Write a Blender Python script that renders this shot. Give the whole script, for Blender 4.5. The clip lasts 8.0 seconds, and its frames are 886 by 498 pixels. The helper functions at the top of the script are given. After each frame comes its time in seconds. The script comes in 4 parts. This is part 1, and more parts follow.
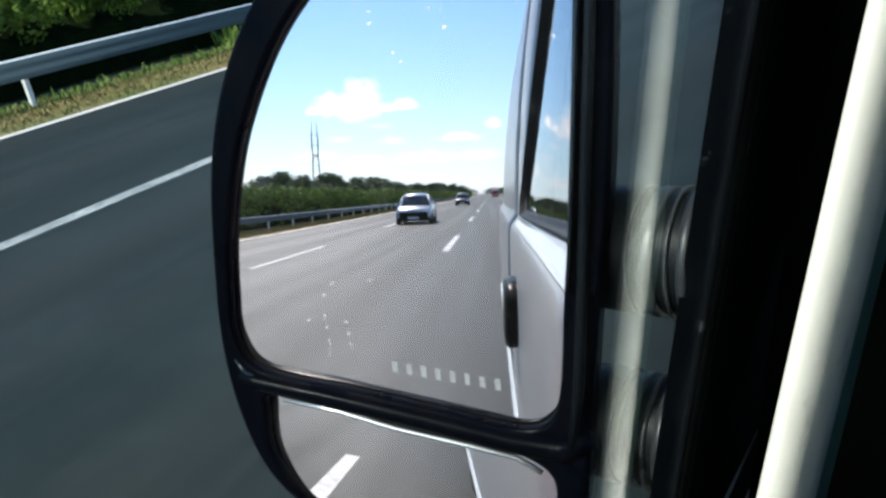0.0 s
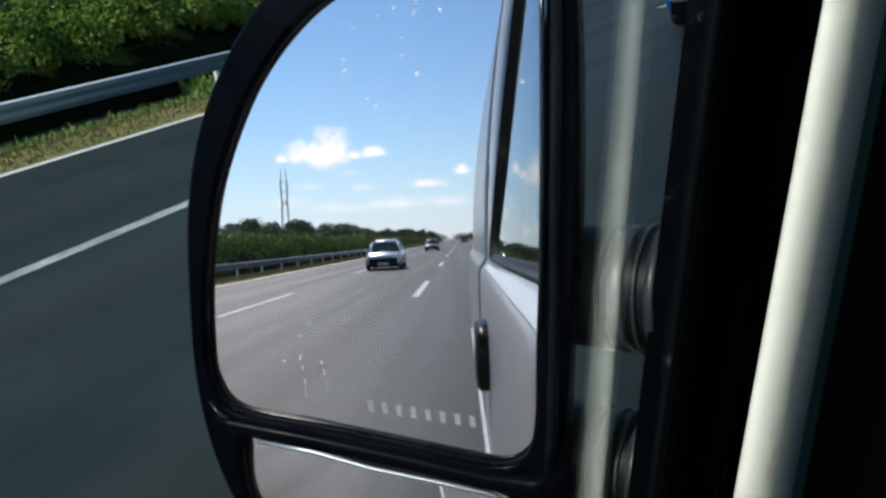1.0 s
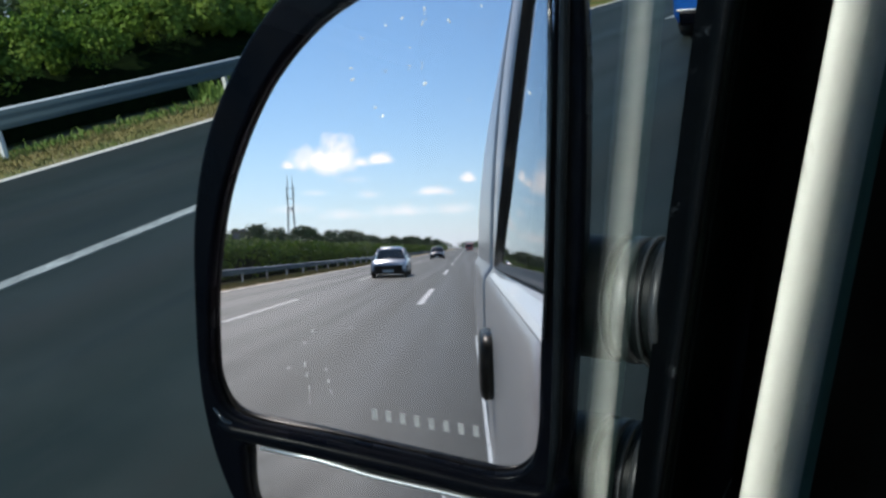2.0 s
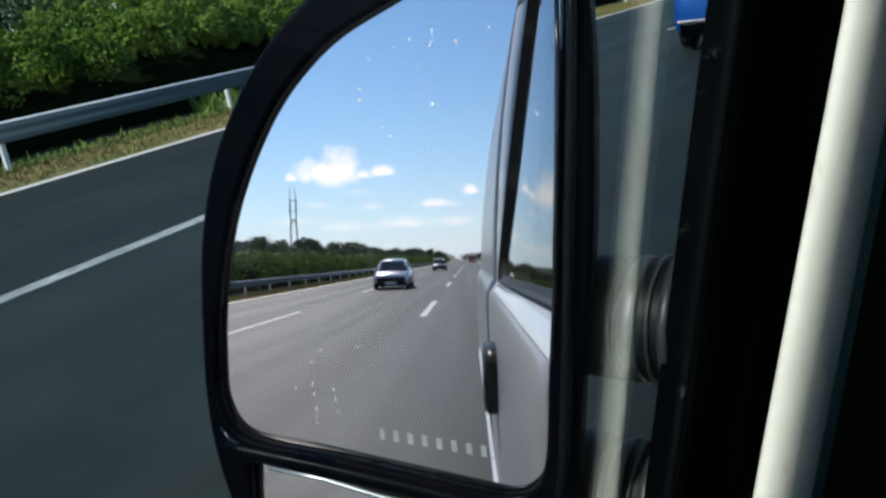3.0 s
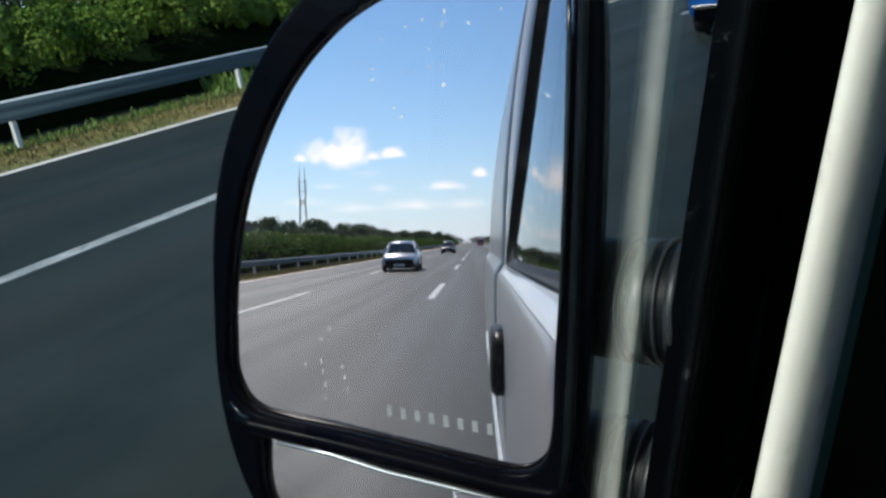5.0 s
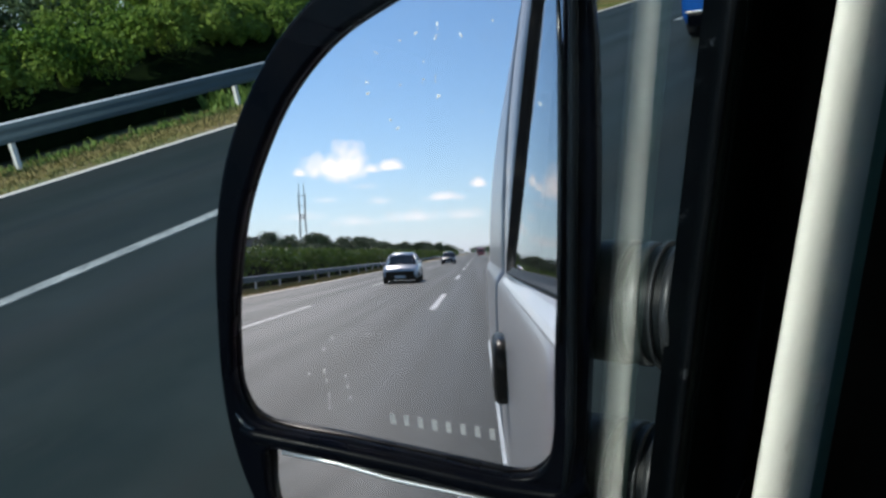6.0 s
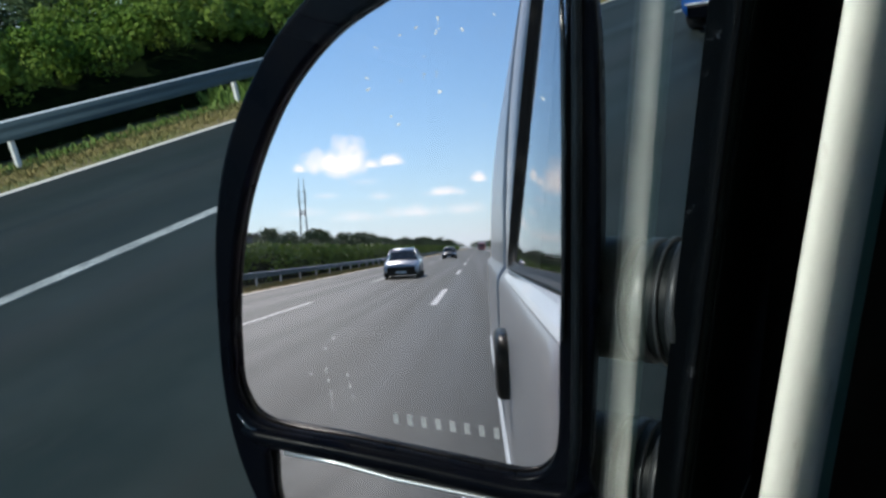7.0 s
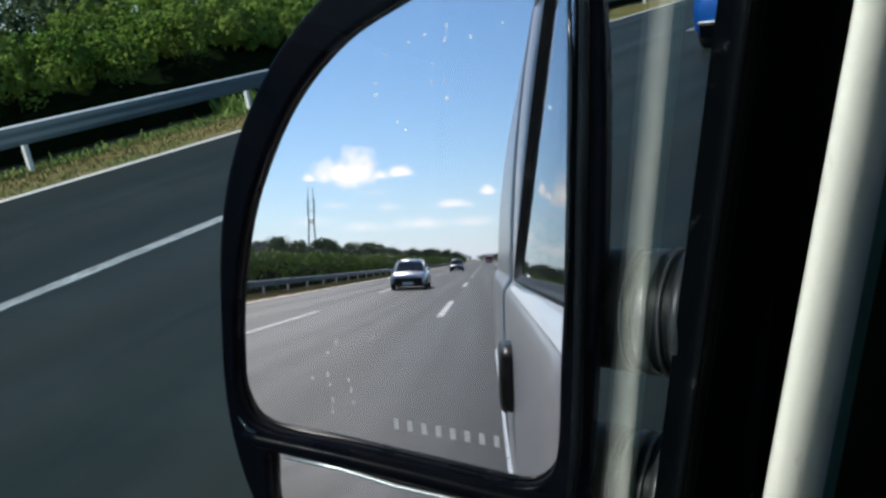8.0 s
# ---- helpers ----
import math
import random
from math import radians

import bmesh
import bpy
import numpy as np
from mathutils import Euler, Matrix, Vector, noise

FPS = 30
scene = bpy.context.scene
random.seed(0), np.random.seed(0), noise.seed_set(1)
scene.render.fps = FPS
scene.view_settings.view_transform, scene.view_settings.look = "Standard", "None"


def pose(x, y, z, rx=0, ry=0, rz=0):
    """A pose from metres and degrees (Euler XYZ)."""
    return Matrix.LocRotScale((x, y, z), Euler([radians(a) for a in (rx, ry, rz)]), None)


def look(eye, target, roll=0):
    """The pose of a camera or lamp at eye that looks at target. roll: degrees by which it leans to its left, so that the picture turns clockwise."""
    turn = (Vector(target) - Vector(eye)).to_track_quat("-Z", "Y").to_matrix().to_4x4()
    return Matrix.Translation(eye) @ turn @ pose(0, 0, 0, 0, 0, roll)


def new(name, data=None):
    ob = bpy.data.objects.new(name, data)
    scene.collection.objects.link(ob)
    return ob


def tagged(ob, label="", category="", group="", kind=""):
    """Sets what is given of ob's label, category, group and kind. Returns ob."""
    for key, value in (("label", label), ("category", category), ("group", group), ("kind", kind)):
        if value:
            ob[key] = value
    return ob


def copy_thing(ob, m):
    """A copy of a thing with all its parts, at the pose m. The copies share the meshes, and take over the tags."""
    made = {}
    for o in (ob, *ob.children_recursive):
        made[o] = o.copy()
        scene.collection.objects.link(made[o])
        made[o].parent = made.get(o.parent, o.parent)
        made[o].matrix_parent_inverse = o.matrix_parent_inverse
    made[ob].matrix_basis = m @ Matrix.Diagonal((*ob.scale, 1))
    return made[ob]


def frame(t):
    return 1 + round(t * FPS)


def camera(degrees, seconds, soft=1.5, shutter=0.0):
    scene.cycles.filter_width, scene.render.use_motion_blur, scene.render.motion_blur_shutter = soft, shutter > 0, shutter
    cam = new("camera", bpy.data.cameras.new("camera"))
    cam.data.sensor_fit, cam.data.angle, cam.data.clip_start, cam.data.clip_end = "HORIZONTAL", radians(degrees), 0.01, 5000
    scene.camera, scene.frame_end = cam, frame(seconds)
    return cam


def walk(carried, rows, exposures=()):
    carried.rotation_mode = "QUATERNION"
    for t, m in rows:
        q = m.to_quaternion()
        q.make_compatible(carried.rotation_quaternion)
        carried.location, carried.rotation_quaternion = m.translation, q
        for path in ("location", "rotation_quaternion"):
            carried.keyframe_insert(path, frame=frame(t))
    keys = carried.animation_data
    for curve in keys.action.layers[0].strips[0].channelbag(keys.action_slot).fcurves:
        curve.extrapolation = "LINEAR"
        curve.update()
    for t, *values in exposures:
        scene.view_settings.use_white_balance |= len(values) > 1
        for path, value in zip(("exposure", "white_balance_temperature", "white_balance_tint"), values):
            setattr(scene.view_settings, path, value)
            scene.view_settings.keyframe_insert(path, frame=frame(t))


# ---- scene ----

# ================= camera =================
EYE = Vector((0.0, 0.0, 1.473))
cam = camera(58.5, 8.0, soft=2.7)
# seconds, yaw to the left, pitch, lean, and the sway of the eye in millimetres
TURNS = [
    (0.0, 36.86, -22.37, -9.53, -3.7, 14.1, -4.7), (0.5, 34.93, -20.73, -8.63, -2.2, 8.2, -3.5), (1.0, 33.92, -19.42, -9.06, -0.2, 3.4, -4.2),
    (1.2, 33.90, -18.95, -8.95, -0.1, 3.2, -3.9), (2.3, 34.51, -18.68, -8.08, 0.3, 2.4, -2.2), (2.5, 34.84, -18.37, -8.01, 1.1, 1.8, -0.3),
    (3.0, 34.25, -18.00, -8.60, -2.6, 2.6, 2.0), (3.5, 34.05, -18.35, -8.06, -1.8, 1.8, 1.3), (4.0, 34.42, -18.61, -7.99, -0.6, 0.4, 3.4),
    (4.2, 35.20, -19.34, -8.13, -3.1, 2.2, 1.7), (5.3, 34.92, -18.75, -7.98, 0.3, -2.5, 1.8), (5.5, 34.72, -18.32, -7.96, 0.8, -2.9, 1.8),
    (6.0, 34.99, -18.33, -9.45, 4.4, -7.0, 2.5), (6.5, 35.13, -17.63, -8.82, 1.7, -3.5, 0.1), (7.0, 35.10, -18.70, -9.92, 0.4, -2.6, 2.4),
    (7.5, 35.78, -18.40, -9.55, 2.2, -3.3, 1.8), (8.0, 35.54, -17.70, -8.79, 2.7, -3.1, -1.1),
]


def gaze(yaw, pitch, lean, *sway):
    a, b = radians(yaw), radians(pitch)
    way = Vector((-math.sin(a) * math.cos(b), math.cos(a) * math.cos(b), math.sin(b)))
    eye = EYE + Vector(sway) * 0.001
    return look(eye, eye + way, lean)


walk(cam, [(row[0], gaze(*row[1:])) for row in TURNS], exposures=[(0.0, 0.60, 6600, 8), (0.9, 0.07, 6550, 8), (8.0, 0.04, 6550, 8)])

# ================= sun and sky =================
TO_SUN = Vector((-0.24, -0.69, 0.70)).normalized()
world = bpy.data.worlds.new("world")
scene.world = world
world.use_nodes = True
wn, wl = world.node_tree.nodes, world.node_tree.links
wn.clear()
w_out = wn.new("ShaderNodeOutputWorld")
w_bg = wn.new("ShaderNodeBackground")
w_sky = wn.new("ShaderNodeTexSky")
w_sky.sky_type = "NISHITA"
w_sky.sun_disc = False
w_sky.sun_elevation = math.asin(TO_SUN.z)
w_sky.sun_rotation = math.atan2(TO_SUN.x, TO_SUN.y)
w_sky.air_density, w_sky.dust_density, w_sky.ozone_density = 1.0, 0.1, 4.0
w_bg.inputs["Strength"].default_value = 0.11
w_geo = wn.new("ShaderNodeNewGeometry")


def w_math(op, a, b=None, clamp=False):
    node = wn.new("ShaderNodeMath")
    node.operation, node.use_clamp = op, clamp
    for i, v in enumerate((a, b)):
        if v is None:
            continue
        if isinstance(v, (int, float)):
            node.inputs[i].default_value = v
        else:
            wl.new(v, node.inputs[i])
    return node.outputs[0]


w_coord = wn.new("ShaderNodeTexCoord")
w_noise = wn.new("ShaderNodeTexNoise")
w_noise.inputs["Scale"].default_value = 60
w_noise.inputs["Detail"].default_value = 7
w_noise.inputs["Roughness"].default_value = 0.55
wl.new(w_coord.outputs["Generated"], w_noise.inputs["Vector"])


def cloud(az, el, wide, tall, thick):
    """Soft cumulus patch of the sky: bearing and height in degrees, half sizes in degrees."""
    c = Vector((math.sin(radians(az)) * math.cos(radians(el)), -math.cos(radians(az)) * math.cos(radians(el)), math.sin(radians(el))))
    side = Vector((-c.y, c.x, 0)).normalized()
    up = c.cross(side)
    up = up if up.z > 0 else -up
    terms = []
    for axis, size in ((side, wide), (up, tall)):
        dot = wn.new("ShaderNodeVectorMath")
        dot.operation = "DOT_PRODUCT"
        wl.new(w_coord.outputs["Generated"], dot.inputs[0])
        dot.inputs[1].default_value = axis
        d = w_math("SUBTRACT", dot.outputs["Value"], axis.dot(c))
        d = w_math("DIVIDE", d, radians(size))
        if axis is up:
            d = w_math("MAXIMUM", d, w_math("MULTIPLY", d, -2.2))
        terms.append(w_math("MULTIPLY", d, d))
    front = wn.new("ShaderNodeVectorMath")
    front.operation = "DOT_PRODUCT"
    wl.new(w_coord.outputs["Generated"], front.inputs[0])
    front.inputs[1].default_value = c
    r = w_math("SQRT", w_math("ADD", terms[0], terms[1]))
    body = w_math("SUBTRACT", 1.0, r)
    fluff = w_math("MULTIPLY", w_math("SUBTRACT", w_noise.outputs["Fac"], 0.5), 1.35)
    mass = w_math("MULTIPLY", w_math("ADD", body, fluff), thick * 0.74, clamp=True)
    return w_math("MULTIPLY", mass, w_math("GREATER_THAN", front.outputs["Value"], 0.5))


cover = None
for spec in ((-11.6, 7.0, 2.8, 1.7, 1.9), (-10.3, 7.0, 2.1, 2.4, 1.9), (-8.3, 6.95, 0.9, 0.7, 1.8), (-6.7, 7.15, 1.2, 0.75, 2.0), (-14.1, 6.75, 0.75, 0.6, 1.6), (-2.3, 4.5, 2.1, 0.6, 1.3),
             (0.4, 5.5, 0.9, 0.7, 1.8), (-11.9, 4.6, 1.4, 0.4, 0.5), (-5.0, 3.0, 3.4, 0.8, 0.75), (-9.8, 2.8, 2.6, 0.7, 0.6), (-14.0, 3.3, 2.4, 0.6, 0.5), (-1.0, 3.0, 2.0, 0.8, 0.7), (-7.6, 4.4, 1.3, 0.5, 0.6), (-9.0, 5.6, 1.6, 0.4, 0.4),
             (6.0, 6.5, 3.0, 0.8, 1.5), (-38, 12, 6, 2.0, 1.2), (-62, 9, 7, 1.6, 1.2), (30, 14, 6, 2.0, 1.3)):
    c = cloud(*spec)
    cover = c if cover is None else w_math("MAXIMUM", cover, c)
w_mix = wn.new("ShaderNodeMix")
w_mix.data_type = "RGBA"
wl.new(cover, w_mix.inputs["Factor"])
# pale haze that thickens towards the horizon
w_sep = wn.new("ShaderNodeSeparateXYZ")
wl.new(w_coord.outputs["Generated"], w_sep.inputs["Vector"])
w_up = w_math("MAXIMUM", w_sep.outputs["Z"], 0.0)
w_fade = w_math("MULTIPLY", w_math("POWER", 2.718, w_math("MULTIPLY", w_up, -9.0)), 0.85)
w_haze = wn.new("ShaderNodeMix")
w_haze.data_type = "RGBA"
wl.new(w_fade, w_haze.inputs["Factor"])
w_tone = wn.new("ShaderNodeMix")
w_tone.data_type, w_tone.blend_type = "RGBA", "MULTIPLY"
w_tone.inputs["Factor"].default_value = 1.0
wl.new(w_sky.outputs["Color"], w_tone.inputs["A"])
w_tone.inputs["B"].default_value = (0.78, 1.03, 1.12, 1)
wl.new(w_tone.outputs["Result"], w_haze.inputs["A"])
w_haze.inputs["B"].default_value = (7.2, 8.1, 9.9, 1)
wl.new(w_haze.outputs["Result"], w_mix.inputs["A"])
w_mix.inputs["B"].default_value = (11.5, 11.6, 12.0, 1)
wl.new(w_mix.outputs["Result"], w_bg.inputs["Color"])
wl.new(w_bg.outputs["Background"], w_out.inputs["Surface"])

sun = new("sun", bpy.data.lights.new("sun", "SUN"))
sun.data.energy, sun.data.angle, sun.data.color = 4.0, radians(0.55), (1.0, 0.965, 0.91)
sun.matrix_world = look(TO_SUN * 50, (0, 0, 0))


# ================= materials =================
class Mat:
    """A node material with a Principled surface and short ways to vary it."""

    def __init__(self, name, colour, rough=0.6, metal=0.0, spec=0.5):
        self.m = bpy.data.materials.new(name)
        self.m.use_nodes = True
        self.t = self.m.node_tree
        self.b = self.t.nodes["Principled BSDF"]
        self.set("Base Color", (*colour, 1))
        self.set("Roughness", rough)
        self.set("Metallic", metal)
        self.set("Specular IOR Level", spec)
        self.co = self.t.nodes.new("ShaderNodeTexCoord")
        self.chain = None
        self.colour = colour

    def set(self, key, value):
        self.b.inputs[key].default_value = value

    def noise(self, scale, detail=4, rough=0.55, stretch=(1, 1, 1), space="Object"):
        mp = self.t.nodes.new("ShaderNodeMapping")
        mp.inputs["Scale"].default_value = stretch
        nz = self.t.nodes.new("ShaderNodeTexNoise")
        nz.inputs["Scale"].default_value, nz.inputs["Detail"].default_value, nz.inputs["Roughness"].default_value = scale, detail, rough
        self.t.links.new(self.co.outputs[space], mp.inputs["Vector"])
        self.t.links.new(mp.outputs["Vector"], nz.inputs["Vector"])
        return nz.outputs["Fac"]

    def ramp(self, fac, lo, hi, a=0.0, b=1.0):
        r = self.t.nodes.new("ShaderNodeMapRange")
        r.inputs["From Min"].default_value, r.inputs["From Max"].default_value = lo, hi
        r.inputs["To Min"].default_value, r.inputs["To Max"].default_value = a, b
        self.t.links.new(fac, r.inputs["Value"])
        return r.outputs["Result"]

    def tint(self, fac, colour):
        """Lays another colour over the base where fac is high."""
        mx = self.t.nodes.new("ShaderNodeMix")
        mx.data_type = "RGBA"
        self.t.links.new(fac, mx.inputs["Factor"])
        if self.chain is None:
            mx.inputs["A"].default_value = (*self.colour, 1)
        else:
            self.t.links.new(self.chain, mx.inputs["A"])
        mx.inputs["B"].default_value = (*colour, 1)
        self.chain = mx.outputs["Result"]
        self.t.links.new(self.chain, self.b.inputs["Base Color"])
        return self

    def roughness(self, fac, a, b):
        self.t.links.new(self.ramp(fac, 0.3, 0.7, a, b), self.b.inputs["Roughness"])
        return self

    def bump(self, fac, strength, distance):
        bp = self.t.nodes.new("ShaderNodeBump")
        bp.inputs["Strength"].default_value, bp.inputs["Distance"].default_value = strength, distance
        self.t.links.new(fac, bp.inputs["Height"])
        if self.b.inputs["Normal"].links:
            self.t.links.new(self.b.inputs["Normal"].links[0].from_socket, bp.inputs["Normal"])
        self.t.links.new(bp.outputs["Normal"], self.b.inputs["Normal"])
        return self

    def island(self):
        g = self.t.nodes.new("ShaderNodeNewGeometry")
        return g.outputs["Random Per Island"]

    def single(self):
        g = self.t.nodes.new("ShaderNodeObjectInfo")
        return g.outputs["Random"]


asphalt = Mat("asphalt", (0.0165, 0.0245, 0.0215), 0.6, spec=0.20)
asphalt.tint(asphalt.ramp(asphalt.noise(0.55, 5, 0.6, (1, 0.012, 1)), 0.42, 0.66), (0.0315, 0.0345, 0.0305))
asphalt.tint(asphalt.ramp(asphalt.noise(1.3, 6, 0.65, (1, 0.05, 1)), 0.56, 0.75, 0, 0.7), (0.018, 0.018, 0.020))
asphalt.tint(asphalt.ramp(asphalt.noise(14, 4, 0.6, (1, 0.25, 1)), 0.52, 0.8, 0, 0.4), (0.046, 0.044, 0.042))
asphalt.tint(asphalt.ramp(asphalt.noise(0.9, 6, 0.7), 0.46, 0.66, 0, 0.75), (0.032, 0.0400, 0.0360))
asphalt.roughness(asphalt.noise(1.2, 3, 0.5, (1, 0.02, 1)), 0.5, 0.68)

line_paint = Mat("line_paint", (0.54, 0.54, 0.52), 0.55)
line_paint.tint(line_paint.ramp(line_paint.noise(9, 6, 0.7), 0.48, 0.66, 0, 0.75), (0.17, 0.17, 0.17))
line_paint.tint(line_paint.ramp(line_paint.noise(60, 3), 0.52, 0.7, 0, 0.4), (0.34, 0.34, 0.33))
line_paint.bump(line_paint.noise(150, 2), 0.4, 0.003)

worn_paint = Mat("worn_paint", (0.50, 0.51, 0.49), 0.6)
worn_paint.tint(worn_paint.ramp(worn_paint.noise(16, 6, 0.75, (1.6, 0.5, 1)), 0.44, 0.62, 0, 0.85), (0.11, 0.12, 0.115))
worn_paint.tint(worn_paint.ramp(worn_paint.noise(1.1, 4), 0.42, 0.64, 0, 0.6), (0.20, 0.21, 0.20))
worn_paint.bump(worn_paint.noise(120, 2), 0.4, 0.003)

edge_paint = Mat("edge_paint", (0.80, 0.72, 0.64), 0.6)
edge_paint.tint(edge_paint.ramp(edge_paint.noise(5, 6, 0.7), 0.55, 0.75, 0, 0.5), (0.30, 0.28, 0.25))

soil = Mat("soil", (0.075, 0.062, 0.030), 0.95)
soil.tint(soil.ramp(soil.noise(0.8, 6), 0.4, 0.65), (0.075, 0.085, 0.026))
soil.tint(soil.ramp(soil.noise(7, 5), 0.5, 0.7, 0, 0.7), (0.14, 0.115, 0.055))
soil.bump(soil.noise(18, 5), 0.8, 0.04)

dry_ground = Mat("dry_ground", (0.25, 0.18, 0.085), 0.95)
dry_ground.tint(dry_ground.ramp(dry_ground.noise(3.0, 6, 0.65), 0.42, 0.62), (0.32, 0.235, 0.115))
dry_ground.tint(dry_ground.ramp(dry_ground.noise(0.9, 5), 0.5, 0.66, 0, 0.8), (0.11, 0.14, 0.035))
dry_ground.bump(dry_ground.noise(25, 5), 0.7, 0.02)

grass = Mat("grass", (0.19, 0.17, 0.045), 0.7)
grass.tint(grass.island(), (0.31, 0.24, 0.095))
grass.tint(grass.ramp(grass.noise(0.7, 4), 0.52, 0.66, 0, 0.8), (0.10, 0.15, 0.025))
weed = Mat("weed", (0.075, 0.15, 0.018), 0.6)
weed.tint(weed.island(), (0.16, 0.24, 0.04))


def leaf_material(name, dark, light, pale):
    m = Mat(name, dark, 0.6, spec=0.2)
    m.tint(m.island(), light)
    m.tint(m.ramp(m.noise(0.35, 3), 0.5, 0.68, 0, 0.75), pale)
    m.set("Subsurface Weight", 0.0)
    t = m.t
    tr = t.nodes.new("ShaderNodeBsdfTranslucent")
    t.links.new(m.chain, tr.inputs["Color"])
    mx = t.nodes.new("ShaderNodeMixShader")
    mx.inputs[0].default_value = 0.12
    t.links.new(m.b.outputs[0], mx.inputs[1])
    t.links.new(tr.outputs[0], mx.inputs[2])
    t.links.new(mx.outputs[0], t.nodes["Material Output"].inputs["Surface"])
    return m


hedge_leaf = leaf_material("hedge_leaf", (0.036, 0.085, 0.010), (0.150, 0.240, 0.024), (0.21, 0.28, 0.045))
tree_leaf = leaf_material("tree_leaf", (0.055, 0.088, 0.040), (0.105, 0.150, 0.062), (0.115, 0.140, 0.080))
# near black, standing for the deep shade inside the hedge
hedge_shade = Mat("hedge_shade", (0.006, 0.011, 0.004), 0.95, spec=0.02)
hedge_shade.tint(hedge_shade.ramp(hedge_shade.noise(6, 4), 0.45, 0.65), (0.009, 0.016, 0.005))
bark = Mat("bark", (0.11, 0.085, 0.06), 0.9)
bark.tint(bark.ramp(bark.noise(6, 5, 0.6, (1, 1, 0.2)), 0.45, 0.6), (0.06, 0.048, 0.036))
bark.bump(bark.noise(14, 5, 0.6, (1, 1, 0.2)), 0.8, 0.03)

# one steel in two tones: dark for the shaded face, pale for sunlit top
zinc_shaded = Mat("zinc_shaded", (0.075, 0.112, 0.128), 0.8, 0.0, spec=0.25)
zinc_shaded.tint(zinc_shaded.ramp(zinc_shaded.noise(3, 5, 0.6, (1, 0.3, 1)), 0.45, 0.65, 0, 0.7), (0.058, 0.085, 0.103))
zinc_shaded.roughness(zinc_shaded.noise(9, 4), 0.7, 0.85)
zinc_sunlit = Mat("zinc_sunlit", (0.74, 0.76, 0.78), 0.55, 0.0)
zinc_sunlit.tint(zinc_sunlit.ramp(zinc_sunlit.noise(3, 5, 0.6, (1, 0.3, 1)), 0.45, 0.65, 0, 0.5), (0.58, 0.60, 0.62))
post_white = Mat("post_white", (0.70, 0.70, 0.68), 0.6)
post_white.tint(post_white.ramp(post_white.noise(8, 4), 0.5, 0.7, 0, 0.6), (0.45, 0.44, 0.40))

# white paint greyed to the tone of the van's shaded side
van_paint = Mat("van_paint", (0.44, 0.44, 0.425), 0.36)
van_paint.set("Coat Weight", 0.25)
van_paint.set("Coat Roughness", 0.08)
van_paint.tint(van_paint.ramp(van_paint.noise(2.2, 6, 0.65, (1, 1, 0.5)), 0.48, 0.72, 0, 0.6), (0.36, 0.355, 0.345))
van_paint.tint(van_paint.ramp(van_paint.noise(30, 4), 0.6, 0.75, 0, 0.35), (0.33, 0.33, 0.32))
# sunlit tone of that paint for the ledge, and the pale rubbing strip
ledge_sunlit_strip_white = Mat("ledge_sunlit_strip_white", (0.80, 0.80, 0.78), 0.28)
ledge_sunlit_strip_white.set("Coat Weight", 0.4)
ledge_sunlit_strip_white.tint(ledge_sunlit_strip_white.ramp(ledge_sunlit_strip_white.noise(12, 5, 0.65), 0.55, 0.75, 0, 0.5), (0.58, 0.57, 0.55))

plastic = Mat("black_plastic", (0.0006, 0.0010, 0.0023), 0.24, spec=0.04)
plastic.tint(plastic.ramp(plastic.noise(18, 6, 0.7), 0.55, 0.75, 0, 0.4), (0.0022, 0.0030, 0.0055))
plastic.roughness(plastic.noise(24, 5), 0.20, 0.42)
plastic.bump(plastic.noise(300, 2), 0.15, 0.0006)
arm_plastic = Mat("arm_plastic", (0.0045, 0.0065, 0.0068), 0.46, spec=0.16)
arm_plastic.tint(arm_plastic.ramp(arm_plastic.noise(30, 5, 0.7), 0.5, 0.75, 0, 0.6), (0.012, 0.015, 0.0155))
arm_plastic.bump(arm_plastic.noise(250, 2), 0.2, 0.0006)
rim_black = Mat("rim_black", (0.0030, 0.0045, 0.0060), 0.28, spec=0.12)
rim_black.tint(rim_black.ramp(rim_black.noise(26, 6, 0.7), 0.45, 0.7, 0, 0.7), (0.0075, 0.0105, 0.0130))
rim_black.bump(rim_black.noise(180, 3), 0.2, 0.0006)
rim_gloss = Mat("rim_gloss", (0.004, 0.006, 0.008), 0.16, spec=0.55)
rim_gloss.roughness(rim_gloss.noise(30, 5), 0.12, 0.3)
# grey for highlights on the black arm's ribs, band and collar
arm_highlight_grey = Mat("arm_highlight_grey", (0.034, 0.037, 0.039), 0.40)
arm_highlight_grey.tint(arm_highlight_grey.ramp(arm_highlight_grey.noise(40, 5, 0.7), 0.45, 0.7, 0, 0.7), (0.014, 0.016, 0.018))
# dark green standing for the shaded side of the cream pillar cover
pillar_shade = Mat("pillar_shade", (0.075, 0.150, 0.125), 0.6, spec=0.12)
pillar_shade.tint(pillar_shade.ramp(pillar_shade.noise(30, 4, 0.6), 0.45, 0.7, 0, 0.6), (0.055, 0.115, 0.095))
pillar_shade.bump(pillar_shade.noise(350, 2), 0.3, 0.0006)
rubber = Mat("rubber", (0.0018, 0.0026, 0.0034), 0.45, spec=0.06)
rubber.tint(rubber.ramp(rubber.noise(40, 5, 0.7), 0.55, 0.72, 0, 0.6), (0.007, 0.009, 0.010))
rubber.tint(rubber.ramp(rubber.noise(75, 4, 0.7), 0.66, 0.74, 0, 0.8), (0.06, 0.07, 0.08))
rubber.bump(rubber.noise(90, 3), 0.3, 0.001)
trim_black = Mat("trim_black", (0.0015, 0.0018, 0.002), 0.8, spec=0.03)
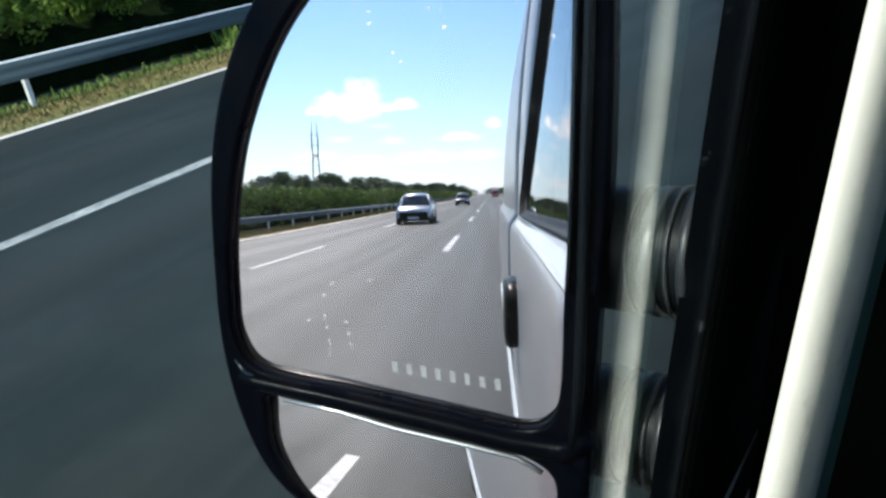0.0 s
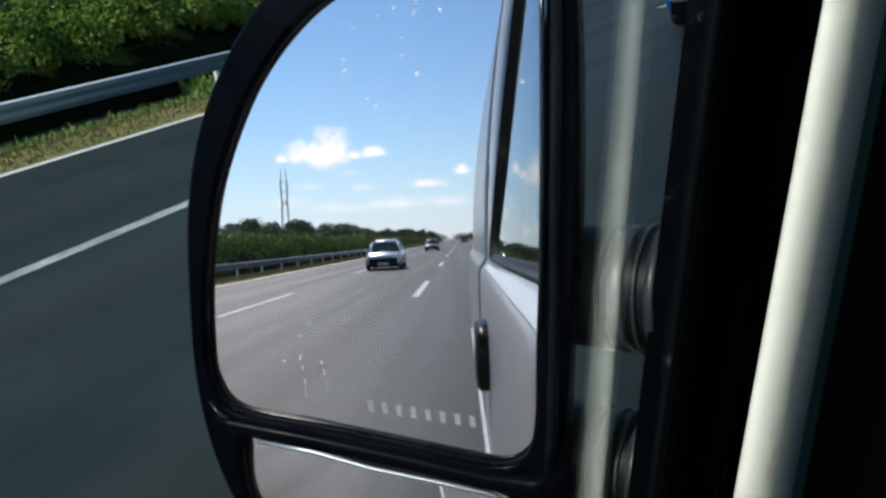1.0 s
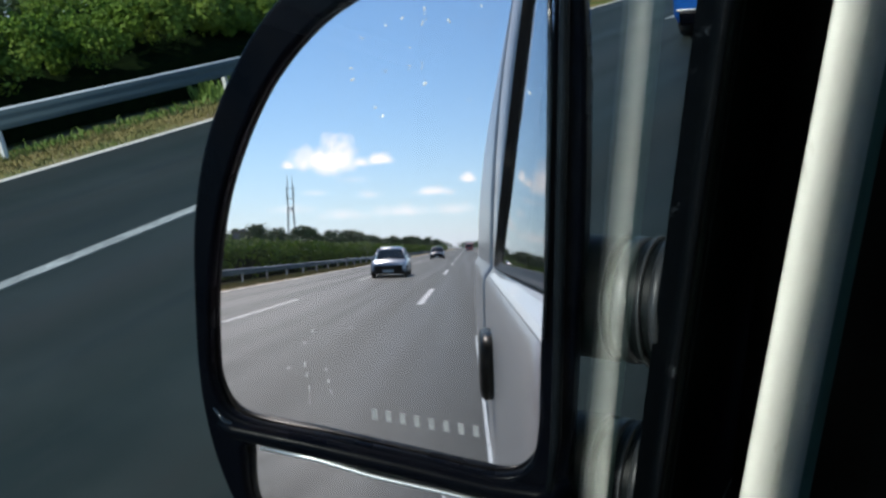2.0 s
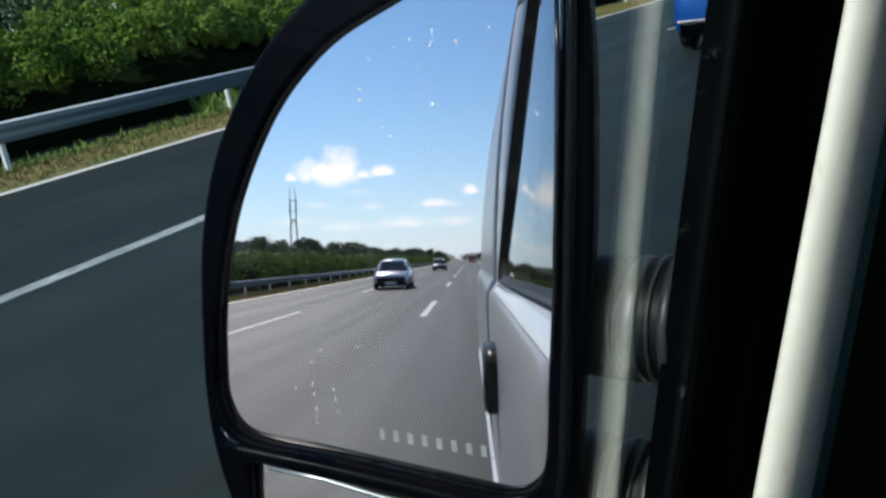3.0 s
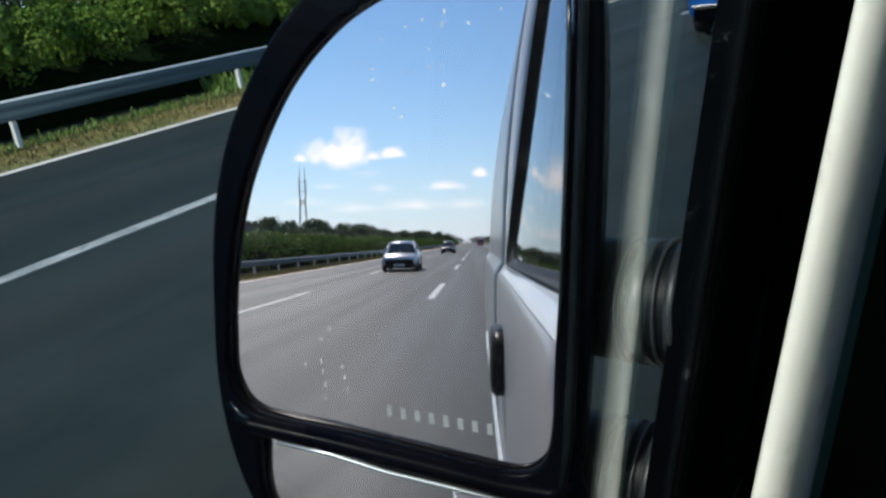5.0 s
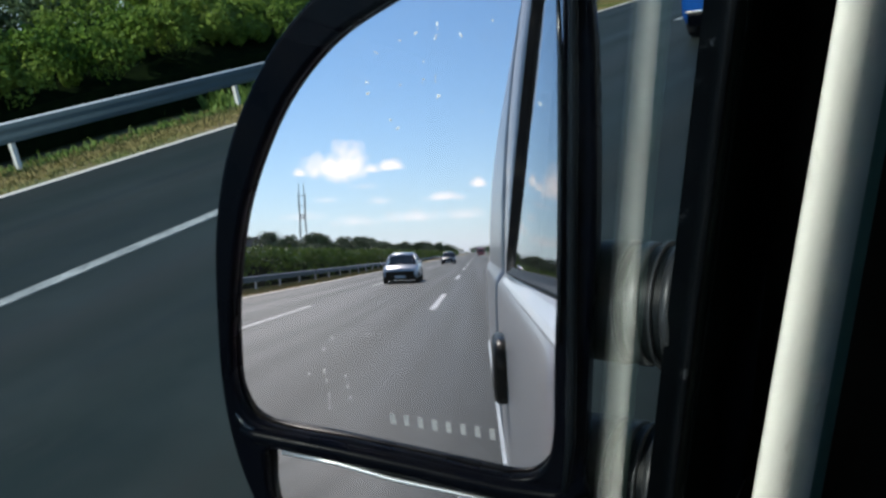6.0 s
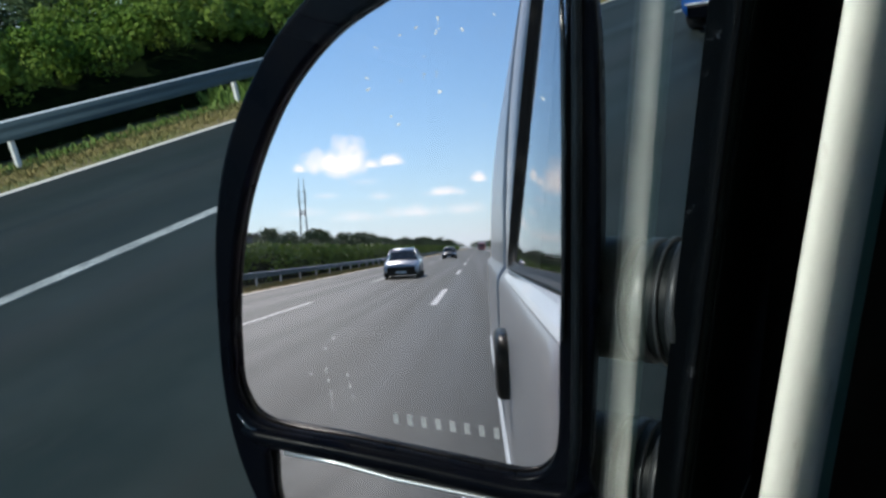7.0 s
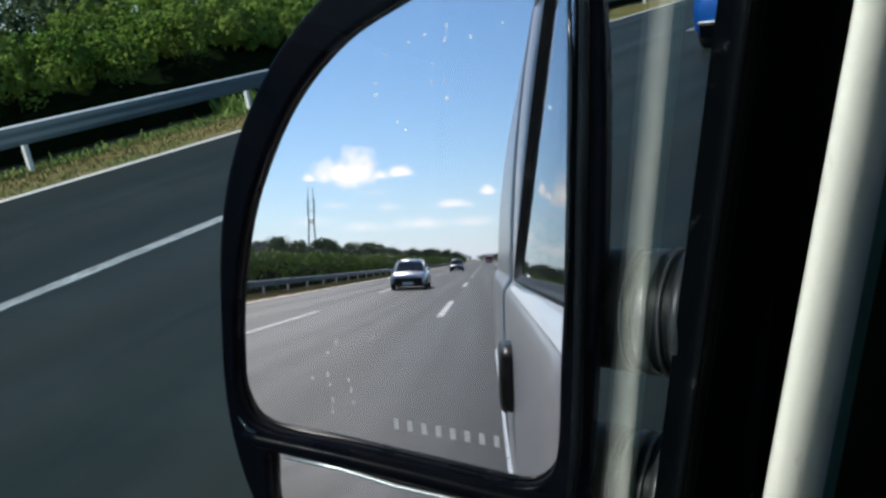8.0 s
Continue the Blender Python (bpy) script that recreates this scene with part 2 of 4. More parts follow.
trim_black.bump(trim_black.noise(400, 2), 0.3, 0.0006)
trim_black.tint(trim_black.ramp(trim_black.noise(5, 3), 0.4, 0.7), (0.0022, 0.0026, 0.003))
headliner = Mat("headliner", (0.020, 0.021, 0.023), 0.95, spec=0.1)
headliner.tint(headliner.ramp(headliner.noise(60, 3), 0.4, 0.7), (0.014, 0.015, 0.016))
headliner.bump(headliner.noise(300, 2), 0.4, 0.001)

cream = Mat("cream_trim", (0.425, 0.452, 0.415), 0.6)
cream.tint(cream.ramp(cream.noise(7, 6, 0.7), 0.58, 0.72, 0, 0.5), (0.42, 0.40, 0.33))
cream.tint(cream.ramp(cream.noise(38, 4, 0.6, (1, 1, 0.35)), 0.62, 0.70, 0, 0.7), (0.28, 0.26, 0.22))
cream.bump(cream.noise(220, 2), 0.25, 0.0008)

# silvered glass with a dull film of road dust
mirror_mat = Mat("mirror_silver", (1.0, 0.870, 0.885), 0.0, 1.0)
film = mirror_mat.ramp(mirror_mat.noise(26, 7, 0.72), 0.50, 0.80, 0.008, 0.07)
dust = mirror_mat.t.nodes.new("ShaderNodeBsdfDiffuse")
dust.inputs["Color"].default_value = (0.55, 0.53, 0.50, 1)
dust_mix = mirror_mat.t.nodes.new("ShaderNodeMixShader")
mirror_mat.t.links.new(film, dust_mix.inputs[0])
mirror_mat.t.links.new(mirror_mat.b.outputs[0], dust_mix.inputs[1])
mirror_mat.t.links.new(dust.outputs[0], dust_mix.inputs[2])
mirror_mat.t.links.new(dust_mix.outputs[0], mirror_mat.t.nodes["Material Output"].inputs["Surface"])
etch = Mat("etched_frost", (0.27, 0.27, 0.275), 0.8)
etch.tint(etch.ramp(etch.noise(300, 3), 0.45, 0.7), (0.24, 0.24, 0.25))
splash = Mat("dried_splash", (0.80, 0.80, 0.79), 0.7)
splash.tint(splash.ramp(splash.noise(500, 3), 0.45, 0.7), (0.62, 0.62, 0.61))


def glass_material(name, colour, rough=0.0):
    m = Mat(name, colour, rough)
    m.set("Transmission Weight", 1.0)
    m.set("IOR", 1.25)
    return m


window_glass = glass_material("window_glass", (0.905, 0.985, 0.985))
screen_glass = glass_material("screen_glass", (0.90, 0.95, 0.94))
car_glass = Mat("car_glass", (0.015, 0.018, 0.020), 0.05)
car_glass.tint(car_glass.ramp(car_glass.noise(3, 3), 0.4, 0.7), (0.03, 0.033, 0.036))
lamp_glass = Mat("lamp_glass", (0.75, 0.77, 0.80), 0.12)
lamp_glass.tint(lamp_glass.ramp(lamp_glass.noise(30, 3), 0.4, 0.7), (0.5, 0.52, 0.55))
red_glass = Mat("red_glass", (0.35, 0.012, 0.01), 0.15)
red_glass.tint(red_glass.ramp(red_glass.noise(30, 3), 0.4, 0.7), (0.22, 0.01, 0.01))
tyre_mat = Mat("tyre", (0.016, 0.016, 0.017), 0.85)
tyre_mat.bump(tyre_mat.noise(50, 3), 0.5, 0.004)
rim_mat = Mat("rim", (0.48, 0.49, 0.50), 0.35, 0.8)
rim_mat.tint(rim_mat.ramp(rim_mat.noise(12, 4), 0.5, 0.7), (0.30, 0.30, 0.30))
plate_mat = Mat("plate", (0.72, 0.72, 0.70), 0.5)
plate_mat.tint(plate_mat.ramp(plate_mat.noise(20, 4), 0.5, 0.7), (0.60, 0.60, 0.58))


def car_paint(name, colour, metal=0.3):
    m = Mat(name, colour, 0.35, metal)
    m.set("Coat Weight", 0.8)
    m.set("Coat Roughness", 0.05)
    m.tint(m.ramp(m.noise(3, 5), 0.5, 0.75, 0, 0.4), tuple(c * 0.75 for c in colour))
    return m


silver_paint = car_paint("silver_paint", (0.46, 0.47, 0.50), 0.35)
dark_paint = car_paint("dark_paint", (0.05, 0.055, 0.065))
red_paint = car_paint("red_paint", (0.45, 0.05, 0.035), 0.0)
blue_paint = car_paint("blue_paint", (0.004, 0.085, 0.36), 0.1)
blue_paint.set("Coat Weight", 0.25)
white_paint = car_paint("white_paint", (0.72, 0.72, 0.71), 0.0)
barn_wall = Mat("barn_wall", (0.15, 0.16, 0.17), 0.85)
barn_wall.tint(barn_wall.ramp(barn_wall.noise(1.5, 5), 0.45, 0.7), (0.11, 0.12, 0.13))
barn_roof = Mat("barn_roof", (0.10, 0.09, 0.085), 0.85)
barn_roof.tint(barn_roof.ramp(barn_roof.noise(2, 5), 0.45, 0.7), (0.07, 0.065, 0.06))
steel_far = Mat("pylon_steel", (0.42, 0.45, 0.48), 0.6, 0.3)
steel_far.tint(steel_far.ramp(steel_far.noise(1.5, 4), 0.45, 0.65), (0.32, 0.35, 0.38))


# ================= building helpers =================
def part(name, bm, mat, parent=None, label="", smooth=False):
    me = bpy.data.meshes.new(name)
    bmesh.ops.recalc_face_normals(bm, faces=bm.faces)
    if smooth:
        for f in bm.faces:
            f.smooth = True
    bm.to_mesh(me)
    bm.free()
    me.materials.append(mat.m)
    ob = new(name, me)
    if parent is not None:
        ob.parent = parent
    if label:
        ob["label"] = label
    return ob


def thing(name, label, category, place=(0, 0, 0), group="", kind=""):
    e = new(name)
    e.location = place
    return tagged(e, label, category, group, kind)


def box(bm, x0, x1, y0, y1, z0, z1, bevel=0.0, seg=2):
    vs = [bm.verts.new((x, y, z)) for x in (x0, x1) for y in (y0, y1) for z in (z0, z1)]
    fs = [bm.faces.new([vs[i] for i in q]) for q in ((0, 1, 3, 2), (4, 6, 7, 5), (0, 4, 5, 1), (2, 3, 7, 6), (0, 2, 6, 4), (1, 5, 7, 3))]
    if bevel:
        es = list({e for f in fs for e in f.edges})
        bmesh.ops.bevel(bm, geom=es, offset=bevel, segments=seg, affect="EDGES", profile=0.5)
    return bm


def loft(bm, rings, caps=True, closed=True):
    rows = [[bm.verts.new(p) for p in ring] for ring in rings]
    k = len(rows[0])
    for a, b in zip(rows, rows[1:]):
        for i in range(k if closed else k - 1):
            j = (i + 1) % k
            bm.faces.new((a[i], a[j], b[j], b[i]))
    if caps and closed:
        bm.faces.new(rows[0])
        bm.faces.new(rows[-1])
    return bm


def tube(bm, pts, radii, seg=16):
    pts = [Vector(p) for p in pts]
    if isinstance(radii, (int, float)):
        radii = [radii] * len(pts)
    rings = []
    side = None
    for i, p in enumerate(pts):
        d = (pts[min(i + 1, len(pts) - 1)] - pts[max(i - 1, 0)]).normalized()
        if side is None:
            side = d.orthogonal().normalized()
        side = (side - d * side.dot(d)).normalized()
        up = d.cross(side)
        rings.append([p + (side * math.cos(2 * math.pi * k / seg) + up * math.sin(2 * math.pi * k / seg)) * radii[i] for k in range(seg)])
    return loft(bm, rings)


def spline_ring(ctrl, per=8):
    """A smooth closed ring through a few control points of the plane."""
    k = len(ctrl)
    out = []
    for i in range(k):
        p0, p1, p2, p3 = (Vector(ctrl[(i + j - 1) % k]) for j in range(4))
        for s in range(per):
            t = s / per
            out.append(0.5 * ((2 * p1) + (p2 - p0) * t + (2 * p0 - 5 * p1 + 4 * p2 - p3) * t * t + (3 * p1 - p0 - 3 * p2 + p3) * t ** 3))
    return out


def lerp_table(table, z):
    for (a, va), (b, vb) in zip(table, table[1:]):
        if z <= b:
            return va + (vb - va) * max(0.0, (z - a) / (b - a))
    return table[-1][1]


def panel(bm, shape, us, vs, hole=None, thick=0.03, inward=(1, 0, 0)):
    """A sheet shape(u, v) over a grid, with thickness and optional open cells."""
    inward = Vector(inward) * thick
    cells = {(i, j) for i in range(len(us) - 1) for j in range(len(vs) - 1)
             if not (hole and hole((us[i] + us[i + 1]) / 2, (vs[j] + vs[j + 1]) / 2))}
    outer, inner = {}, {}

    def node(i, j):
        if (i, j) not in outer:
            p = Vector(shape(us[i], vs[j]))
            outer[i, j], inner[i, j] = bm.verts.new(p), bm.verts.new(p + inward)
        return outer[i, j], inner[i, j]

    for i, j in cells:
        q = [node(*c) for c in ((i, j), (i + 1, j), (i + 1, j + 1), (i, j + 1))]
        bm.faces.new([a for a, _ in q])
        bm.faces.new([b for _, b in reversed(q)])
        for (di, dj), (a, b) in (((0, -1), (0, 1)), ((1, 0), (1, 2)), ((0, 1), (2, 3)), ((-1, 0), (3, 0))):
            if (i + di, j + dj) not in cells:
                bm.faces.new((q[a][0], q[a][1], q[b][1], q[b][0]))
    return bm


def steps(a, b, size):
    k = max(1, round((b - a) / size))
    return [a + (b - a) * i / k for i in range(k + 1)]

# ================= ground and road =================
ROAD_Y0, ROAD_Y1 = -1400.0, 900.0
ROAD_L, ROAD_R = -9.13, 5.2
LINE_NEAR, LINE_FAR, LINE_EDGE = -1.40, -5.10, -9.02
RAIL_X = -10.62

bm = bmesh.new()
box(bm, -2600, 2600, -3000, 2600, -1.0, -0.03)
tagged(part("ground", bm, soil), "dry grassy soil beside the motorway", "ground", kind="structure")
bm = bmesh.new()
box(bm, ROAD_L, ROAD_R, ROAD_Y0, ROAD_Y1, -0.3, 0.0)
road = tagged(part("road", bm, asphalt), "grey worn asphalt carriageway of a motorway", "road", kind="structure")


def strip(name, x, y0, y1, width, mat, parent=None):
    b = bmesh.new()
    box(b, x - width / 2, x + width / 2, y0, y1, 0.0005, 0.005)
    return part(name, b, mat, parent)


edge_line = tagged(strip("edge_line", LINE_EDGE, -1200, 600, 0.16, edge_paint), "yellowish white painted edge line", "road marking", kind="structure")
right_line = tagged(strip("edge_line", 2.45, -1200, 600, 0.16, edge_paint), "yellowish white painted edge line", "road marking", kind="structure")


def dashes(x, first, count, label, paint, half, pitch=18.9):
    base = thing("lane_line", label, "road marking", (x, 0, 0), "lane lines", "structure")
    b = bmesh.new()
    box(b, -half, half, 0, 6.2, 0.0005, 0.005)
    one = part("dash", b, paint, base)
    one.location = (0, first, 0)
    for k in range(1, count):
        o = bpy.data.objects.new("dash", one.data)
        scene.collection.objects.link(o)
        o.parent = base
        o.location = (0, first + pitch * k, 0)
    return base


dashes(LINE_NEAR, -22.4 - 18.9 * 16, 24, "white dashed lane line on grey asphalt", line_paint, 0.085)
dashes(LINE_FAR, -1.0 - 18.0 * 16, 24, "worn white dashed lane line on grey asphalt", worn_paint, 0.075, 18.0)

bm = bmesh.new()
box(bm, -11.70, ROAD_L - 0.002, -600, 400, -0.2, -0.012)
tagged(part("verge", bm, dry_ground), "strip of dry yellowish earth and short grass", "verge", kind="structure")

# grass verge between the edge line and the crash barrier
rng = random.Random(4)


def verge(name, x0, x1, y0, y1, count, tall, label):
    verts, faces = [], []
    for _ in range(count):
        x, y = rng.uniform(x0, x1), rng.uniform(y0, y1)
        if x1 > -9.2 and rng.random() > 0.15 + min(1.0, (x1 - x) / 1.05):
            continue
        edge = min(1.0, (x1 - x) / 0.35)
        h = tall * rng.uniform(0.35, 1.0) * (0.35 + 0.65 * edge)
        if rng.random() < 0.05:
            h *= 2.0
        a = rng.uniform(0, math.pi)
        w = rng.uniform(0.006, 0.014) * (1 + abs(y) / 30)
        dx, dy = math.cos(a) * w, math.sin(a) * w
        lx, ly = rng.uniform(-0.5, 0.5) * h, rng.uniform(-0.5, 0.5) * h
        k = len(verts)
        verts += [(x - dx, y - dy, -0.03), (x + dx, y + dy, -0.03), (x + dx * 0.6 + lx * 0.4, y + dy * 0.6 + ly * 0.4, h * 0.6), (x + lx, y + ly, h)]
        faces += [(k, k + 1, k + 2), (k, k + 2, k + 3)]
    me = bpy.data.meshes.new(name)
    me.from_pydata(verts, [], faces)
    me.materials.append(weed.m if name == "weeds" else grass.m)
    return tagged(new(name, me), label, "grass", kind="stuff")


verge("verge_grass", -11.15, -9.14, 2, 30, 60000, 0.05, "dry yellow-green roadside grass along the barrier")
verge("verge_grass", -10.9, -9.14, -110, -12, 24000, 0.10, "dry yellow-green roadside grass along the barrier")

verge("weeds", -10.95, -10.35, 3.0, 24.0, 5200, 0.13, "fringe of green weeds at the foot of the crash barrier")
verge("weeds", -11.45, -10.72, 9.6, 11.2, 900, 0.30, "fresh green weeds under the crash barrier")
verge("weeds", -11.45, -10.72, 15.2, 17.6, 1300, 0.34, "fresh green weeds under the crash barrier")

# ================= crash barrier =================
barrier = thing("crash_barrier", "galvanised steel crash barrier on short white posts", "crash barrier", (RAIL_X, 0, 0))
RAIL_TOP, RAIL_TALL = 0.63, 0.25
prof = []
for i in range(25):
    s = i / 24
    prof.append((0.004 * math.cos(2 * math.pi * 2 * s) * -1 + 0.03, RAIL_TOP - RAIL_TALL * s))
shell = [(x, z) for x, z in prof] + [(x - 0.006, z) for x, z in reversed(prof)]
for y0, y1 in ((-420, -200), (-200, -80), (-80, -8), (-8, 4), (4, 16), (16, 60), (60, 300)):
    bm = bmesh.new()
    loft(bm, [[(x, y0 + 0.004, z) for x, z in shell], [(x, y1 - 0.004, z) for x, z in shell]])
    rail = part("rail", bm, zinc_shaded, barrier, smooth=True)
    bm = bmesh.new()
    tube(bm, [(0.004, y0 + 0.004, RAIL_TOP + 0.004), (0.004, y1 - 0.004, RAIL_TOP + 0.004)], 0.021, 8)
    part("rolled_edge", bm, zinc_sunlit, rail, "rolled top edge, coloured pale as if sunlit", smooth=True)
bm = bmesh.new()
box(bm, -0.09, -0.012, -0.032, 0.032, -0.3, 0.50, 0.008)
post = part("post", bm, post_white, barrier, "short white painted post")
post.location = (0, 5.7, 0)
for k in range(-56, 14):
    if k:
        o = bpy.data.objects.new("post", post.data)
        scene.collection.objects.link(o)
        o.parent = barrier
        o.location = (0, 5.7 + 4.1 * k, 0)

# ================= hedge in the central reservation =================


def leaf_cloud(centres, size, count, rng_, flat=0.0, squash=1.0):
    """Many small leaves scattered about clump centres (x, y, z, radius)."""
    verts, faces = [], []
    for _ in range(count):
        cx, cy, cz, r = rng_.choice(centres)
        d = Vector((rng_.gauss(0, 1), rng_.gauss(0, 1), rng_.gauss(0, 1))).normalized()
        p = Vector((cx, cy, cz)) + Vector((d.x, d.y, d.z * squash)) * r * rng_.uniform(0.68, 1.10)
        if p.z < 0.05:
            continue
        nrm = (d + Vector((rng_.uniform(-1, 1), rng_.uniform(-1, 1), rng_.uniform(-0.6, 1.0))) * 0.8).normalized()
        a = nrm.orthogonal().normalized()
        a.rotate(Matrix.Rotation(rng_.uniform(0, 6.28), 3, nrm))
        b = nrm.cross(a)
        s = size * rng_.uniform(0.6, 1.35)
        k = len(verts)
        verts += [tuple(p - a * s), tuple(p + b * s * 0.42 + nrm * s * 0.12), tuple(p + a * s), tuple(p - b * s * 0.42 + nrm * s * 0.12)]
        faces += [(k, k + 1, k + 2, k + 3)]
    return verts, faces


def bush_clumps(y0, y1, rng_, height, x_front=-11.75):
    """Separate rounded bushes side by side, each a heap of leafy lumps."""
    out = []
    y = y0
    while y < y1:
        top = height * (0.80 + 0.34 * rng_.random())
        wide = rng_.uniform(0.55, 0.85)
        deep = rng_.uniform(-0.25, 0.15)
        foot = rng_.uniform(0.86, 1.12)
        for k in range(26):
            a, h = rng_.uniform(-1.5, 1.5), rng_.random() ** 0.7
            girth = wide * math.sqrt(max(0.05, 1.0 - (h * 1.05 - 0.58) ** 2 * 1.6))
            r = rng_.uniform(0.14, 0.30)
            out.append((x_front - 0.5 + deep + math.cos(a) * girth - 0.55 * h, y + math.sin(a) * girth, foot + h * (top - foot - r * 0.5), r))
        for k in range(9):
            r = rng_.uniform(0.22, 0.42)
            out.append((x_front - rng_.uniform(1.0, 3.4), y + rng_.uniform(-0.7, 0.7), top - r * 0.6 + rng_.uniform(-0.25, 0.25), r))
        y += wide * rng_.uniform(1.25, 1.75)
    return out


def hedge_clumps(y0, y1, step, rng_, height, x_front=-11.55):
    """A clipped hedge with an even face and a slightly wavy top."""
    out = []
    y = y0
    while y < y1:
        swell = 0.5 + 0.5 * noise.noise(Vector((y * 0.13, 2.0, 0.5)))
        top = height * (0.86 + 0.26 * swell)
        for z in (0.55, 1.0, 1.4, 1.75, 2.1, 2.4):
            if z > top - 0.15 or rng_.random() < 0.75 - z * 0.55:
                continue
            r = rng_.uniform(0.30, 0.55)
            bulge = 0.25 * math.sin(z * 1.5) + rng_.uniform(-0.2, 0.2)
            out.append((x_front - 0.35 + bulge, y + rng_.uniform(-0.3, 0.3), min(z + rng_.uniform(-0.15, 0.15), top - r * 0.6), r))
        for _ in range(3):
            r = rng_.uniform(0.28, 0.55)
            out.append((x_front - rng_.uniform(0.4, 2.3), y + rng_.uniform(-0.4, 0.4), top - r + rng_.uniform(-0.15, 0.2), r))
        y += step
    return out


def hedge(name, y0, y1, step, size, count, height, seed, label, lean=0.0):
    r_ = random.Random(seed)
    cl = bush_clumps(y0, y1, r_, height) if lean else hedge_clumps(y0, y1, step, r_, height)
    v, f = leaf_cloud(cl, size, count, r_)
    me = bpy.data.meshes.new(name)
    me.from_pydata(v, [], f)
    me.materials.append(hedge_leaf.m)
    ob = tagged(new(name, me), label, "hedge", kind="stuff")
    # solid core blocks the view; its near-black colour stands for shade
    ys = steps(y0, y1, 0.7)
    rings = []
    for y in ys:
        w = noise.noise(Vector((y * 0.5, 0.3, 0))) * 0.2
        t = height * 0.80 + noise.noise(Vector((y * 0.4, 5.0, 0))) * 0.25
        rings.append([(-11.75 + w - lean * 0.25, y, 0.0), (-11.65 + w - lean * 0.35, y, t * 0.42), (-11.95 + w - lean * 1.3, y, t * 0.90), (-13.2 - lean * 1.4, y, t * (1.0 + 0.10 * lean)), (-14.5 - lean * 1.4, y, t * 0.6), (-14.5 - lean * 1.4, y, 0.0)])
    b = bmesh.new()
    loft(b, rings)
    core = part("shade_core", b, hedge_shade, ob)
    return ob


hedge("hedge", 1.0, 34.0, 0.46, 0.046, 210000, 2.1, 11, "dense leafy green hedge behind the crash barrier", 1.1)
r_ = random.Random(19)
cl = []
for k in range(200):
    y = r_.uniform(-1, 44)
    tall = 4.1 + 1.3 * noise.noise(Vector((y * 0.16, 7.0, 1.5)))
    cl.append((-17.6 - r_.uniform(0, 2.5), y, r_.uniform(0.5, 1.0) * tall, r_.uniform(0.5, 1.1)))
v, f = leaf_cloud(cl, 0.085, 84000, r_)
me = bpy.data.meshes.new("shrubs")
me.from_pydata(v, [], f)
me.materials.append(tree_leaf.m)
tagged(new("shrubs", me), "tall grey-green shrubs behind the clipped hedge", "shrubs", kind="stuff")
hedge("hedge", -150.0, -14.0, 0.8, 0.11, 60000, 2.15, 12, "dense leafy green hedge behind the crash barrier")
hedge("hedge", -420.0, -150.0, 1.6, 0.20, 26000, 2.25, 13, "dense leafy green hedge behind the crash barrier")


# ================= trees =================
def tree(name, height, spread, seed, place, label, leaf=0.22, count=2600):
    r_ = random.Random(seed)
    t = thing(name, label, "tree", place, "trees beyond the hedge")
    b = bmesh.new()
    bend = [Vector((r_.uniform(-0.1, 0.1) * height * 0.2 * s, r_.uniform(-0.1, 0.1) * height * 0.2 * s, height * 0.75 * s)) for s in (0, 0.3, 0.6, 1.0)]
    tube(b, bend, [height * 0.022, height * 0.018, height * 0.012, height * 0.004], 9)
    cl = []
    for k in range(11):
        s = 0.3 + 0.65 * k / 10
        base = Vector((0, 0, height * 0.75 * s))
        a = k * 2.4 + r_.uniform(-0.4, 0.4)
        reach = spread * (1.0 - 0.55 * abs(s - 0.5)) * r_.uniform(0.55, 0.95)
        tip = base + Vector((math.cos(a) * reach, math.sin(a) * reach, height * r_.uniform(0.08, 0.2)))
        tube(b, [base, (base + tip) / 2 + Vector((0, 0, height * 0.03)), tip], [height * 0.008, height * 0.005, height * 0.002], 6)
        cl.append((tip.x, tip.y, tip.z, spread * r_.uniform(0.28, 0.46)))
        mid = (base + tip) / 2
        cl.append((mid.x, mid.y, mid.z + height * 0.06, spread * r_.uniform(0.22, 0.36)))
    for _ in range(5):
        cl.append((r_.uniform(-0.3, 0.3) * spread, r_.uniform(-0.3, 0.3) * spread, height * r_.uniform(0.78, 0.93), spread * r_.uniform(0.2, 0.34)))
    part("trunk", b, bark, t, smooth=True)
    v, f = leaf_cloud(cl, leaf, count, r_)
    me = bpy.data.meshes.new("crown")
    me.from_pydata(v, [], f)
    me.materials.append(tree_leaf.m)
    new("crown", me).parent = t
    return t


t_a = tree("tree", 5.3, 2.6, 21, (-25.5, -108, 0), "tall broad leafy tree rising above the hedge", 0.24, 3400)
t_b = tree("tree", 4.8, 2.3, 22, (-27.5, -116, 0), "leafy green roadside tree above the hedge", 0.22, 2600)
t_c = tree("tree", 6.0, 3.2, 23, (-30, -190, 0), "rounded leafy tree in the row beyond the hedge", 0.26, 2600)
